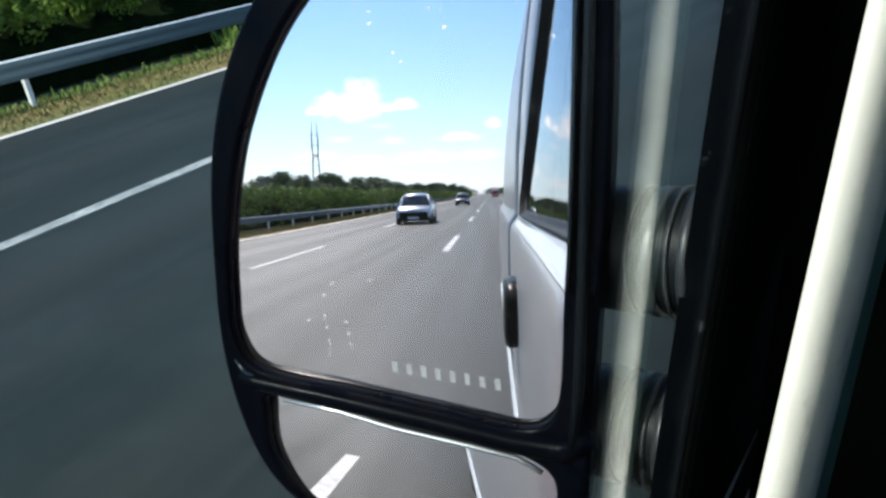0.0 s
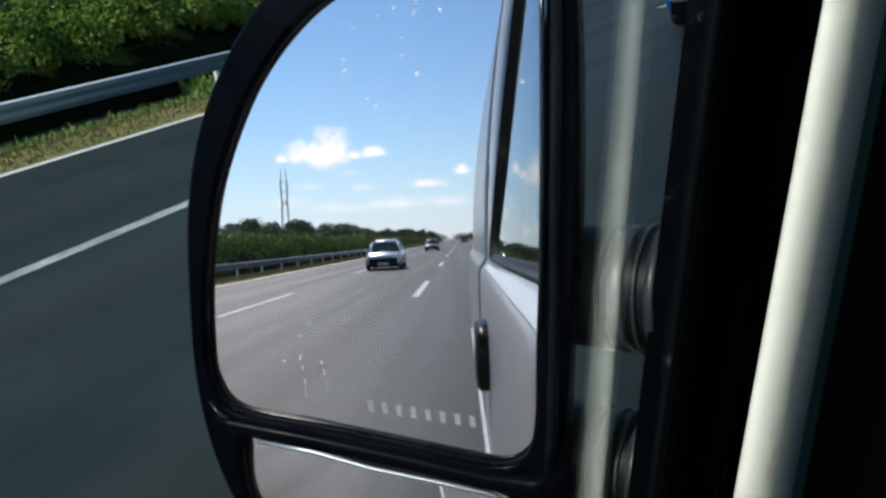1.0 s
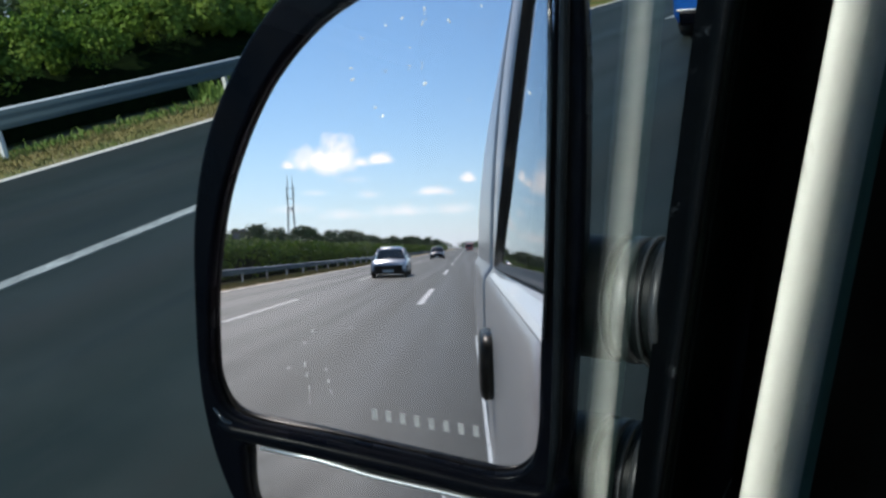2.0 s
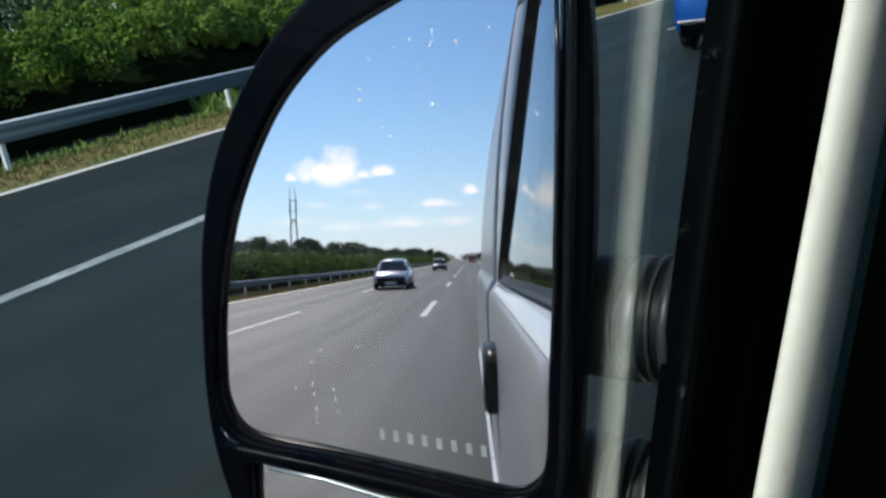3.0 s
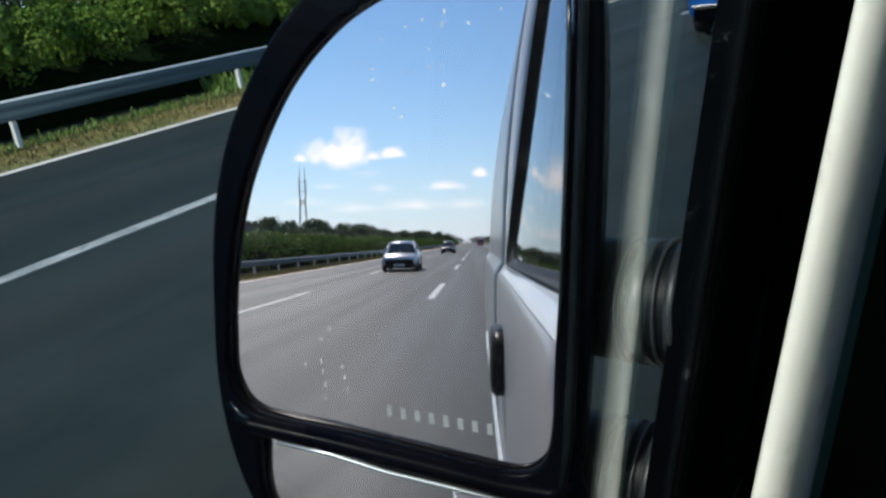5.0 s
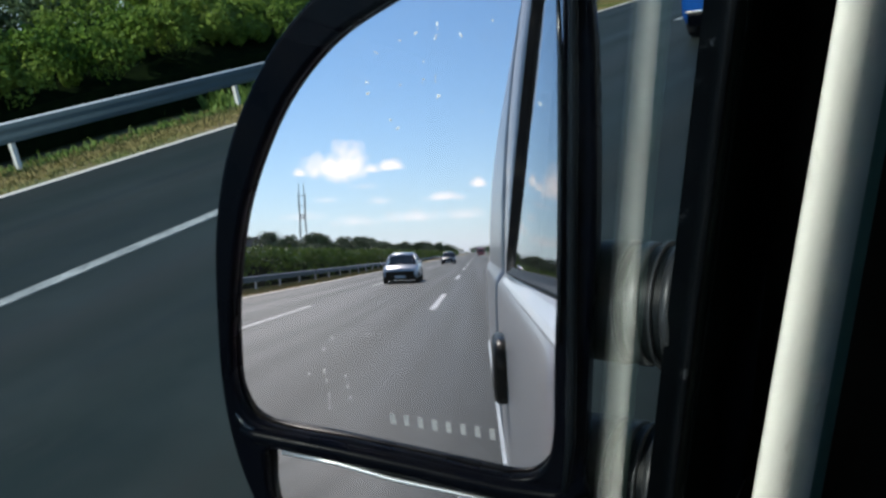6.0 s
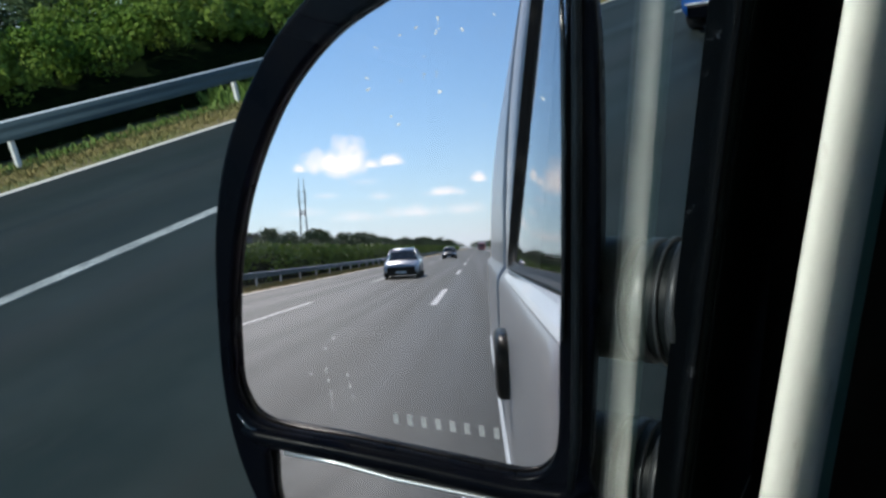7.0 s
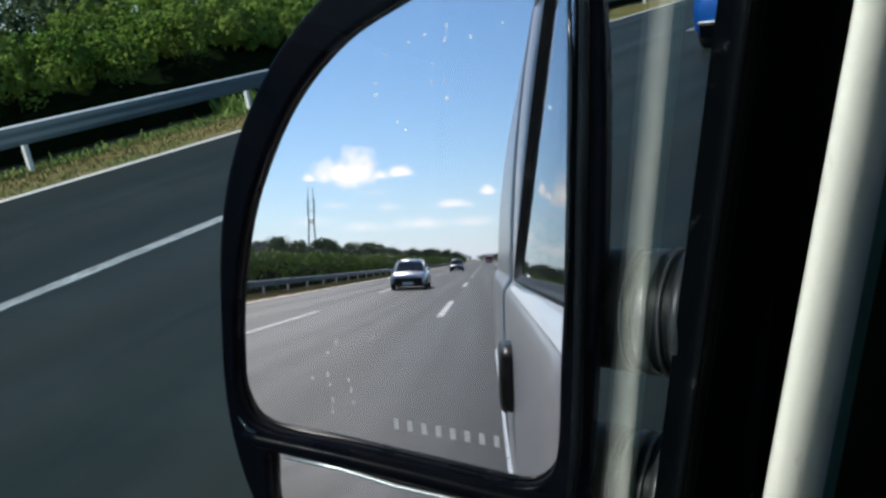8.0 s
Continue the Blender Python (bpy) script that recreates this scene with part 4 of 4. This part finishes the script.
for y0, y1, dad in ((-3.84, DOOR_Y0 - 0.006, van), (DOOR_Y0 + 0.006, DOOR_Y1 - 0.006, door)):
    bm = bmesh.new()
    prof = [(0.0, 0.0), (-0.010, 0.008), (-0.012, 0.03), (-0.010, 0.052), (0.0, 0.06)]
    loft(bm, [[(skin(0.70 + dz) + dx - 0.0005, y, 0.70 + dz) for dx, dz in prof] for y in (y0, y1)])
    part("side_moulding", bm, ledge_sunlit_strip_white, dad, "pale painted rubbing strip")

# roof, floor, rear wall, bulkhead
bm = bmesh.new()
panel(bm, lambda y, x: (x, y, 2.35 + 0.05 * (1 - ((x - VAN_MID) / 0.72) ** 2) - 0.05 * max(0, (y - 0.3)) ** 2), steps(-3.85, 0.50, 0.4), steps(0.16, 2 * VAN_MID - 0.16, 0.2), None, 0.03, (0, 0, -1))
part("roof", bm, van_paint, van, "white painted roof", smooth=True)
bm = bmesh.new()
panel(bm, lambda y, x: (x, y, 2.20), steps(-1.24, 0.48, 0.35), steps(-0.01, 2 * VAN_MID + 0.01, 0.3), None, 0.012, (0, 0, 1))
part("headliner", bm, headliner, van, "grey fabric headliner")
bm = bmesh.new()
box(bm, -0.12, 2 * VAN_MID + 0.12, -3.84, 1.45, 0.36, 0.44)
part("floor_pan", bm, trim_black, van)
bm = bmesh.new()
loft(bm, [[(-0.07, y, 0.44), (-0.06, y, 1.2), (0.03, y, 1.9), (0.08, y, 2.19), (2 * VAN_MID - 0.08, y, 2.19), (2 * VAN_MID - 0.03, y, 1.9), (2 * VAN_MID + 0.06, y, 1.2), (2 * VAN_MID + 0.07, y, 0.44)] for y in (-1.27, -1.24)])
part("bulkhead", bm, headliner, van)
for s in (-1, 1):
    bm = bmesh.new()
    ring = [(skin(z) + 0.002, z) for z in ZS]
    if s < 0:
        pts = [(x, z) for x, z in ring] + [(VAN_MID - 0.004, 2.39), (VAN_MID - 0.004, 0.30)]
    else:
        pts = [(2 * VAN_MID - x, z) for x, z in ring] + [(VAN_MID + 0.004, 2.39), (VAN_MID + 0.004, 0.30)]
    loft(bm, [[(x, -3.90, z) for x, z in pts], [(x, -3.86, z) for x, z in pts]])
    part("rear_door", bm, van_paint, van, "white painted rear door")
    bm = bmesh.new()
    x = -0.06 if s < 0 else 2 * VAN_MID + 0.06
    box(bm, x - 0.06, x + 0.06, -3.925, -3.895, 0.85, 1.25, 0.01)
    part("tail_light", bm, red_glass, van, "red tail light")

# nose: bonnet, wings, bumper, grille, lights
bm = bmesh.new()
rings = []
for y, z1, w in ((0.868, 1.22, 1.0), (1.15, 1.10, 0.98), (1.45, 0.98, 0.95), (1.68, 0.84, 0.90), (1.76, 0.62, 0.84), (1.78, 0.42, 0.80)):
    h_ = (VAN_MID + 0.172) * w
    rings.append([(VAN_MID - h_, y, 0.36), (VAN_MID - h_ - 0.008, y, z1 * 0.75), (VAN_MID - h_ + 0.04, y, z1 - 0.05), (VAN_MID - h_ + 0.14, y, z1), (VAN_MID, y, z1 + 0.03),
                  (VAN_MID + h_ - 0.14, y, z1), (VAN_MID + h_ - 0.04, y, z1 - 0.05), (VAN_MID + h_ + 0.008, y, z1 * 0.75), (VAN_MID + h_, y, 0.36)])
loft(bm, rings)
part("bonnet", bm, van_paint, van, "white painted bonnet and wings", smooth=True)
bm = bmesh.new()
box(bm, VAN_MID - 0.93, VAN_MID + 0.93, 1.60, 1.86, 0.30, 0.56, 0.05)
part("bumper", bm, rubber, van, "dark grey plastic bumper")
bm = bmesh.new()
box(bm, VAN_MID - 0.48, VAN_MID + 0.48, 1.70, 1.80, 0.62, 0.78, 0.02)
part("grille", bm, plastic, van)
for s in (-1, 1):
    bm = bmesh.new()
    box(bm, VAN_MID + s * 0.68 - 0.15, VAN_MID + s * 0.68 + 0.15, 1.62, 1.79, 0.62, 0.82, 0.04)
    part("headlight", bm, lamp_glass, van, "clear headlight")
    for y in (1.12, -2.75):
        wheel(van, VAN_MID + s * 0.87, y, 0.335, 0.22).parent = van
# windscreen and its pillars
bm = bmesh.new()
loft(bm, [[(VAN_MID - 0.94, 1.02 + d, 1.21), (VAN_MID + 0.94, 1.02 + d, 1.21), (VAN_MID + 0.80, 0.50 + d, 2.27), (VAN_MID - 0.80, 0.50 + d, 2.27)] for d in (0.0, 0.006)])
screen = part("windscreen", bm, screen_glass, van, "large raked windscreen")
screen.visible_shadow = False
for s in (-1, 1):
    bm = bmesh.new()
    a = VAN_MID + s * 0.97
    c = VAN_MID + s * 0.84
    loft(bm, [[(a - s * 0.05, 1.04, 1.20), (a + s * 0.03, 0.98, 1.20), (a + s * 0.03, 0.87, 1.20), (a - s * 0.05, 0.90, 1.20)],
              [(c - s * 0.05, 0.52, 2.28), (c + s * 0.03, 0.49, 2.28), (c + s * 0.03, 0.44, 2.28), (c - s * 0.05, 0.44, 2.28)]])
    part("screen_pillar", bm, van_paint, van)
# dashboard
bm = bmesh.new()
rings = []
for x in steps(0.0, 2 * VAN_MID, 0.3):
    rings.append([(x, 0.62, 0.55), (x, 0.58, 0.98), (x, 0.63, 1.13), (x, 0.72, 1.18), (x, 0.90, 1.215), (x, 0.965, 1.215), (x, 0.965, 0.55)])
loft(bm, rings)
part("dashboard", bm, trim_black, van, "black dashboard", smooth=True)
# driver's seat stands behind the camera
bm = bmesh.new()
box(bm, 0.12, 0.62, -0.55, -0.08, 0.75, 0.92, 0.05)
seat = part("seat", bm, headliner, van, "grey fabric seat cushion")
bm = bmesh.new()
box(bm, 0.14, 0.60, -0.72, -0.58, 0.90, 1.55, 0.05)
part("backrest", bm, headliner, seat, "grey fabric backrest")
bm = bmesh.new()
box(bm, 0.18, 0.56, -0.5, -0.15, 0.44, 0.75, 0.01)
part("seat_base", bm, trim_black, seat)

def nearer(x, y, z, s=0.901):
    """Draws the pillar cover a little towards the driver."""
    return (x * s, y * s, 1.473 + (z - 1.473) * s)


# inner door frame: dark column, seal lips, and the pale pillar cover
bm = bmesh.new()
rings = []
for z in steps(0.95, 2.10, 0.1):
    g = pane(z)
    k = rake(0.4, z) + 0.003
    rings.append([(g - 0.002, 0.376 + k, z), (g + 0.001, 0.369 + k, z), (g + 0.003, 0.372 + k, z), (g + 0.004, 0.388 + k, z), (g + 0.010, 0.62, z), (g - 0.002, 0.63, z)])
loft(bm, rings)
part("door_frame", bm, trim_black, door, "black inner window frame", smooth=True)
for off, y, r in ((-0.002, 0.3630, 0.0036), (0.002, 0.3690, 0.0022), (0.003, 0.379, 0.0020)):
    bm = bmesh.new()
    tube(bm, [(pane(z) + off, y + 0.003 + rake(0.4, z), z) for z in steps(1.0, 1.95, 0.2)], r, 10)
    part("seal_lip", bm, rubber, door, "black rubber seal lip", smooth=True)
bm = bmesh.new()
rings = []
for z in steps(0.95, 2.05, 0.08):
    # left edge, and a nose that falls away towards the windscreen
    left = -0.0695 + 0.163 * (z - 1.31)
    k = 1.06 * max(0.80, 0.90 + 0.62 * (1.31 - z))
    prof = [(0.0008, 0.4325), (0.000, 0.4292), (0.0022, 0.4270), (0.008, 0.4284), (0.014, 0.4318), (0.0195, 0.4405), (0.0250, 0.457), (0.0285, 0.470), (0.0262, 0.474), (0.0225, 0.463), (0.017, 0.447), (0.011, 0.4375), (0.005, 0.434)]
    rings.append([nearer(left + dx * k, y, z) for dx, y in prof])
loft(bm, rings)
part("pillar_cover", bm, cream, van, "cream coloured scuffed pillar cover", smooth=True)
bm = bmesh.new()
rings = []
for z in steps(0.95, 2.10, 0.15):
    g = -0.0503 + 0.113 * (z - 1.31)
    rings.append([(g - 0.050, 0.535, z), (g + 0.04, 0.530, z), (g + 0.26, 0.60, z), (g + 0.26, 0.64, z), (g - 0.02, 0.60, z)])
loft(bm, rings)
part("pillar_trim", bm, trim_black, van, "black pillar trim")
# shaded right side of the cover, drawn as a separate dark body
bm = bmesh.new()
rings = []
for z in steps(0.955, 2.045, 0.08):
    left = -0.0695 + 0.163 * (z - 1.31)
    k = 1.06 * max(0.80, 0.90 + 0.62 * (1.31 - z))
    rings.append([nearer(left + dx * k, y, z) for dx, y in ((0.0014, 0.4335), (0.011, 0.4420), (0.022, 0.466), (0.0305, 0.502), (0.033, 0.524), (0.028, 0.534), (0.016, 0.50))])
loft(bm, rings)
part("pillar_shaded_side", bm, pillar_shade, van, "shaded side of the pillar cover, coloured dark green")
# door inner trim below the window
bm = bmesh.new()
box(bm, -0.130, -0.080, -0.95, 0.60, 0.50, 0.985, 0.015)
part("door_trim", bm, trim_black, door, "black inner door trim")

# ================= door mirror =================
M_N = Vector((0.2614, -0.9497, 0.1726)).normalized()
M_V = (Vector((0, 0, 1)) - M_N * M_N.z).normalized()
M_U = M_V.cross(M_N)
M_O = Vector((-0.2671, 0.3379, 1.3427))
M_R = 7.5


def on_mirror(u, v, w=0.0):
    """u to the right, v up, w towards the driver, in millimetres."""
    return M_O + (M_U * u + M_V * v + M_N * w) * 0.001


def bow(u, v):
    return -(u * u + v * v) * 0.001 / (2 * M_R)


MAIN = [(56, 145), (11, 130), (-28, 112), (-64, 79), (-95, 28), (-112, -23), (-120, -66), (-121, -96), (-105, -115), (-46, -125), (8, -135), (52, -143), (71, -138), (79, -119), (84, -72), (91, -10), (98, 64), (105, 122), (97, 145)]
LOWER = [(-102, -132), (-57, -138), (-21, -147), (30, -156), (56, -161), (71, -172), (71, -191), (59, -216), (10, -228), (-50, -222), (-87, -205), (-107, -174), (-108, -144)]
OUTER = [(60, 170), (0, 157), (-44, 131), (-75, 101), (-102, 60), (-119, 12), (-128, -45), (-132, -96), (-128, -140), (-116, -178), (-95, -204), (-60, -226), (0, -240), (62, -234), (86, -205), (96, -130), (104, -65), (113, 4), (119, 110), (110, 160)]
main_ring, lower_ring, outer_ring = spline_ring(MAIN), spline_ring(LOWER), spline_ring(OUTER)


def flat_frame(name, rings, thick, bevel):
    """A flat plate with rounded edges from outlines; inner outlines are holes."""
    cu = bpy.data.curves.new(name, "CURVE")
    cu.dimensions, cu.fill_mode, cu.extrude, cu.bevel_depth, cu.bevel_resolution = "2D", "BOTH", thick, bevel, 3
    for ring in rings:
        sp = cu.splines.new("POLY")
        sp.points.add(len(ring) - 1)
        for p, q in zip(sp.points, ring):
            p.co = (q[0] * 0.001, q[1] * 0.001, 0, 1)
        sp.use_cyclic_u = True
    tmp = bpy.data.objects.new(name, cu)
    scene.collection.objects.link(tmp)
    me = bpy.data.meshes.new_from_object(tmp.evaluated_get(bpy.context.evaluated_depsgraph_get()))
    bpy.data.objects.remove(tmp)
    return me


def grow(ring, d):
    k = len(ring)
    out = []
    for i, p in enumerate(ring):
        t = (ring[(i + 1) % k] - ring[i - 1]).normalized()
        out.append(p + Vector((-t.y, t.x)) * -d)
    area = sum(ring[i - 1].x * ring[i].y - ring[i].x * ring[i - 1].y for i in range(k))
    return out if area > 0 else [p * 2 - q for p, q in zip(ring, out)]


frame_m = Matrix((M_U, M_V, M_N)).transposed().to_4x4()
frame_m.translation = M_O
me = flat_frame("mirror_housing", [grow(outer_ring, -3), grow(main_ring, 3), grow(lower_ring, 3)], 0.0012, 0.003)
me.materials.append(plastic.m)
for p in me.polygons:
    p.use_smooth = True
housing = new("mirror_housing", me)
housing.parent = van
housing.matrix_world = frame_m @ Matrix.Translation((0, 0, 0.002))
tagged(housing, "black plastic door mirror housing")
inv = housing.matrix_world.inverted()


def mirror_part(name, b, mat, label="", smooth=False):
    ob = part(name, b, mat, housing, label, smooth)
    ob.matrix_parent_inverse = inv
    return ob


# shell behind the frame
bm = bmesh.new()
c2 = Vector((0, -20))
rings = []
for w, g in ((4, 0.985), (-6, 1.0), (-25, 0.99), (-48, 0.94), (-66, 0.82), (-78, 0.62), (-83, 0.35)):
    row = []
    for p in outer_ring:
        # the outboard side sweeps back more than the side by the door
        sweep = min(1.0, max(0.0, (10 - p.x) / 110)) * min(w, 0)
        row.append(on_mirror(c2.x + (p.x - c2.x) * g - 0.75 * sweep, c2.y + (p.y - c2.y) * g + 0.10 * min(w, 0), w))
    rings.append(row)
rows = [[bm.verts.new(p) for p in r] for r in rings]
for a, b_ in zip(rows, rows[1:]):
    for i in range(len(a)):
        j = (i + 1) % len(a)
        bm.faces.new((a[i], a[j], b_[j], b_[i]))
bm.faces.new(rows[-1])
mirror_part("shell", bm, plastic, "rounded black mirror shell", smooth=True)


def glass_plate(name, ring, centre, curve, tilt, label, w0):
    """Silvered plate inside an outline, bowed outwards with the given radius."""
    b = bmesh.new()
    cx, cy = centre
    ring = grow(ring, 5)
    rows = []
    for g in [0.0] + [k / 22 for k in range(1, 23)]:
        row = []
        for p in ring:
            u, v = cx + (p.x - cx) * g, cy + (p.y - cy) * g
            w = w0 - ((u - curve[1]) ** 2 + (v - curve[2]) ** 2) * 0.001 / (2 * curve[0]) + tilt[0] * (u - cx) + tilt[1] * (v - cy)
            row.append(on_mirror(u, v, w))
        rows.append(row)
    mid = b.verts.new(rows[0][0])
    vs = [[b.verts.new(p) for p in row] for row in rows[1:]]
    k = len(ring)
    for i in range(k):
        b.faces.new((mid, vs[0][i], vs[0][(i + 1) % k]))
    for a, c in zip(vs, vs[1:]):
        for i in range(k):
            j = (i + 1) % k
            b.faces.new((a[i], a[j], c[j], c[i]))
    back = [b.verts.new(p - M_N * 0.003) for p in rows[-1]]
    for i in range(k):
        j = (i + 1) % k
        b.faces.new((vs[-1][i], vs[-1][j], back[j], back[i]))
    return mirror_part(name, b, mirror_mat, label, smooth=True)


glass_plate("mirror_glass", main_ring, (0, 0), (M_R, 0, 0), (0, 0), "large dusty mirror glass", 0.0)
glass_plate("wide_angle_glass", lower_ring, (-15, -185), (0.85, -15, -185), (0.0, 0.0), "small curved wide-angle mirror glass", 4.0)

# raised lips on the rim beside the van
bm = bmesh.new()
tube(bm, [on_mirror(u, v, 10) for u, v in ((112, 150), (110, 110), (106, 60), (101, 5), (95.5, -60), (90, -118), (84, -150))], [0.002, 0.0026, 0.0028, 0.0028, 0.0028, 0.0030, 0.002], 12)
# coloured slightly paler than the housing to suggest reflections along the lip
mirror_part("rim_lip", bm, rim_black, "grey-black lip of the rim, paled for reflections", smooth=True)
bm = bmesh.new()
tube(bm, [on_mirror(u, v, 9) for u, v in ((103.5, 130), (101.5, 90), (97.5, 40), (93, -10), (88, -62))], [0.0010, 0.0016, 0.0016, 0.0016, 0.0010], 10)
mirror_part("glass_bead", bm, rim_gloss, "glossy black bead beside the glass", smooth=True)
bm = bmesh.new()
tube(bm, [on_mirror(u, v, 7) for u, v in ((-123, -107), (-117, -115), (-106, -121), (-46, -131), (8, -141.5), (52, -149.5), (72, -149))], [0.0008, 0.0018, 0.0021, 0.0021, 0.0021, 0.0020, 0.0008], 12)
mirror_part("rim_lip", bm, rim_gloss, "polished black lip under the glass", smooth=True)
# rounded bar between the two glasses
bm = bmesh.new()
tube(bm, [on_mirror(u, v, 6) for u, v in ((-121, -117), (-110, -122), (-60, -130), (0, -141), (50, -151), (78, -154), (96, -146))], [0.003, 0.0055, 0.0062, 0.0062, 0.0065, 0.007, 0.005], 16)
mirror_part("divider", bm, plastic, "rounded black bar between the glasses", smooth=True)
bm = bmesh.new()
tube(bm, [on_mirror(u, v, 5.5) for u, v in ((-94, -133), (-57, -139), (-21, -148), (20, -155), (52, -161), (66, -169))], 0.0016, 10)
mirror_part("glass_edge", bm, rim_mat, "bright edge of the lower glass", smooth=True)

# etched marks as plain bars
for k in range(8):
    bm = bmesh.new()
    u, v = -18.5 + 8.75 * k, -111.5 - 1.2 * k
    c = [on_mirror(u + a, v + b_ - 0.12 * a, 0.15 + bow(u, v)) for a, b_ in ((-1.6, -3.3), (1.6, -3.3), (1.6, 3.3), (-1.6, 3.3))]
    f = bm.faces.new([bm.verts.new(p) for p in c])
    g = bmesh.ops.extrude_face_region(bm, geom=[f])
    for vtx in [e for e in g["geom"] if isinstance(e, bmesh.types.BMVert)]:
        vtx.co += M_N * 0.0002
    mirror_part("etched_bar", bm, etch, "pale etched bar on the glass")

# dried splashes on the glass
rs = random.Random(8)
verts, faces = [], []


def splat(u, v, a, b_):
    k0 = len(verts)
    verts.append(on_mirror(u, v, bow(u, v) + 0.35))
    for k in range(9):
        t = 2 * math.pi * k / 9
        g = rs.uniform(0.6, 1.2)
        verts.append(on_mirror(u + math.cos(t) * a * g, v + math.sin(t) * b_ * g, bow(u, v) + 0.12))
    for k in range(9):
        faces.append((k0, k0 + 1 + k, k0 + 1 + (k + 1) % 9))


# each mark is a small cluster of drops: place, spread across and along, number of drops
for u, v, a, b_, k in ((35.3, 114.0, 0.7, 2.2, 9), (33.2, 108.5, 0.5, 1.2, 5), (32.1, 76.5, 0.7, 0.7, 6), (-9.8, 82.6, 0.8, 0.7, 6), (-9.5, 88.6, 1.0, 0.4, 5), (6.1, 61.4, 1.0, 0.5, 6),
                       (2.0, 66.5, 0.6, 0.4, 3), (55.5, 66.0, 0.4, 0.6, 3), (48.0, 107.0, 0.7, 1.2, 5), (22.5, 112.0, 0.8, 0.5, 4), (13.0, 109.0, 0.7, 0.5, 3), (-2.0, 104.0, 0.9, 0.7, 5),
                       (25.0, 96.0, 0.5, 0.4, 2), (10.5, 85.0, 0.4, 0.4, 2), (24.0, 85.0, 1.2, 2.0, 4), (31.0, 86.0, 0.5, 2.0, 3), (66.0, 112.0, 0.7, 1.5, 4), (88.0, 66.0, 1.4, 1.0, 5),
                       (-60.2, -80.5, 0.5, 1.2, 5), (-60.2, -87.3, 0.6, 1.4, 7), (-59.6, -96.0, 0.4, 3.0, 6), (-60.5, -104.0, 0.3, 3.0, 4), (-46.5, -84.0, 0.3, 0.6, 3), (-46.0, -90.0, 0.3, 2.0, 5),
                       (-45.5, -99.0, 0.3, 2.5, 3), (-59.0, -67.0, 0.8, 1.5, 5), (-52.0, -60.0, 0.5, 1.2, 3), (-72.0, -83.0, 1.5, 1.5, 3), (-28.0, -58.0, 0.5, 0.5, 2)):
    for _ in range(k):
        d = rs.uniform(0.25, 0.62) * (1.0 if v > 0 else 0.62)
        splat(u + rs.gauss(0, a * 0.7), v + rs.gauss(0, b_ * 0.7), d * rs.uniform(0.6, 1.2), d * rs.uniform(0.6, 1.5))
me = bpy.data.meshes.new("dried_splashes")
me.from_pydata([tuple(p) for p in verts], [], faces)
me.materials.append(splash.m)
ob = new("dried_splashes", me)
ob.parent = housing
ob.matrix_parent_inverse = inv
tagged(ob, "pale dried water splashes on the mirror", kind="stuff")

# two ribbed arms that hold the mirror to the door
def mirror_arm(yc, zc):
    lean = pane(zc) - pane(1.283)

    b = bmesh.new()
    prof = [(-0.215, 0.0350), (-0.160, 0.0362), (-0.157, 0.0350), (-0.154, 0.0338), (-0.140, 0.0342), (-0.128, 0.0345), (-0.1228, 0.0345)]
    tube(b, [(x + lean, yc, zc) for x, _ in prof], [r for _, r in prof], 44)
    arm = mirror_part("mirror_arm", b, arm_plastic, "ribbed black mirror arm", smooth=True)
    # ribs and band coloured paler than the arm to draw their highlights
    for x, r, half, mat in ((-0.1558, 0.0368, 0.0008, arm_highlight_grey), (-0.1455, 0.0362, 0.0042, arm_highlight_grey), (-0.1350, 0.0372, 0.0011, arm_highlight_grey)):
        b = bmesh.new()
        tube(b, [(x + lean + half * q, yc, zc) for q in (-1, -0.6, 0.6, 1)], [r - 0.0012, r, r, r - 0.0012], 44)
        part("rib", b, mat, arm, smooth=True)
    b = bmesh.new()
    tube(b, [(x + lean, yc, zc) for x in (-0.1295, -0.1285, -0.1245, -0.1236)], [0.0362, 0.0380, 0.0384, 0.0374], 44)
    part("collar", b, arm_highlight_grey, arm, "collar of the arm, greyed for its highlight", smooth=True)


mirror_arm(0.402, 1.283)
mirror_arm(0.402, 1.160)
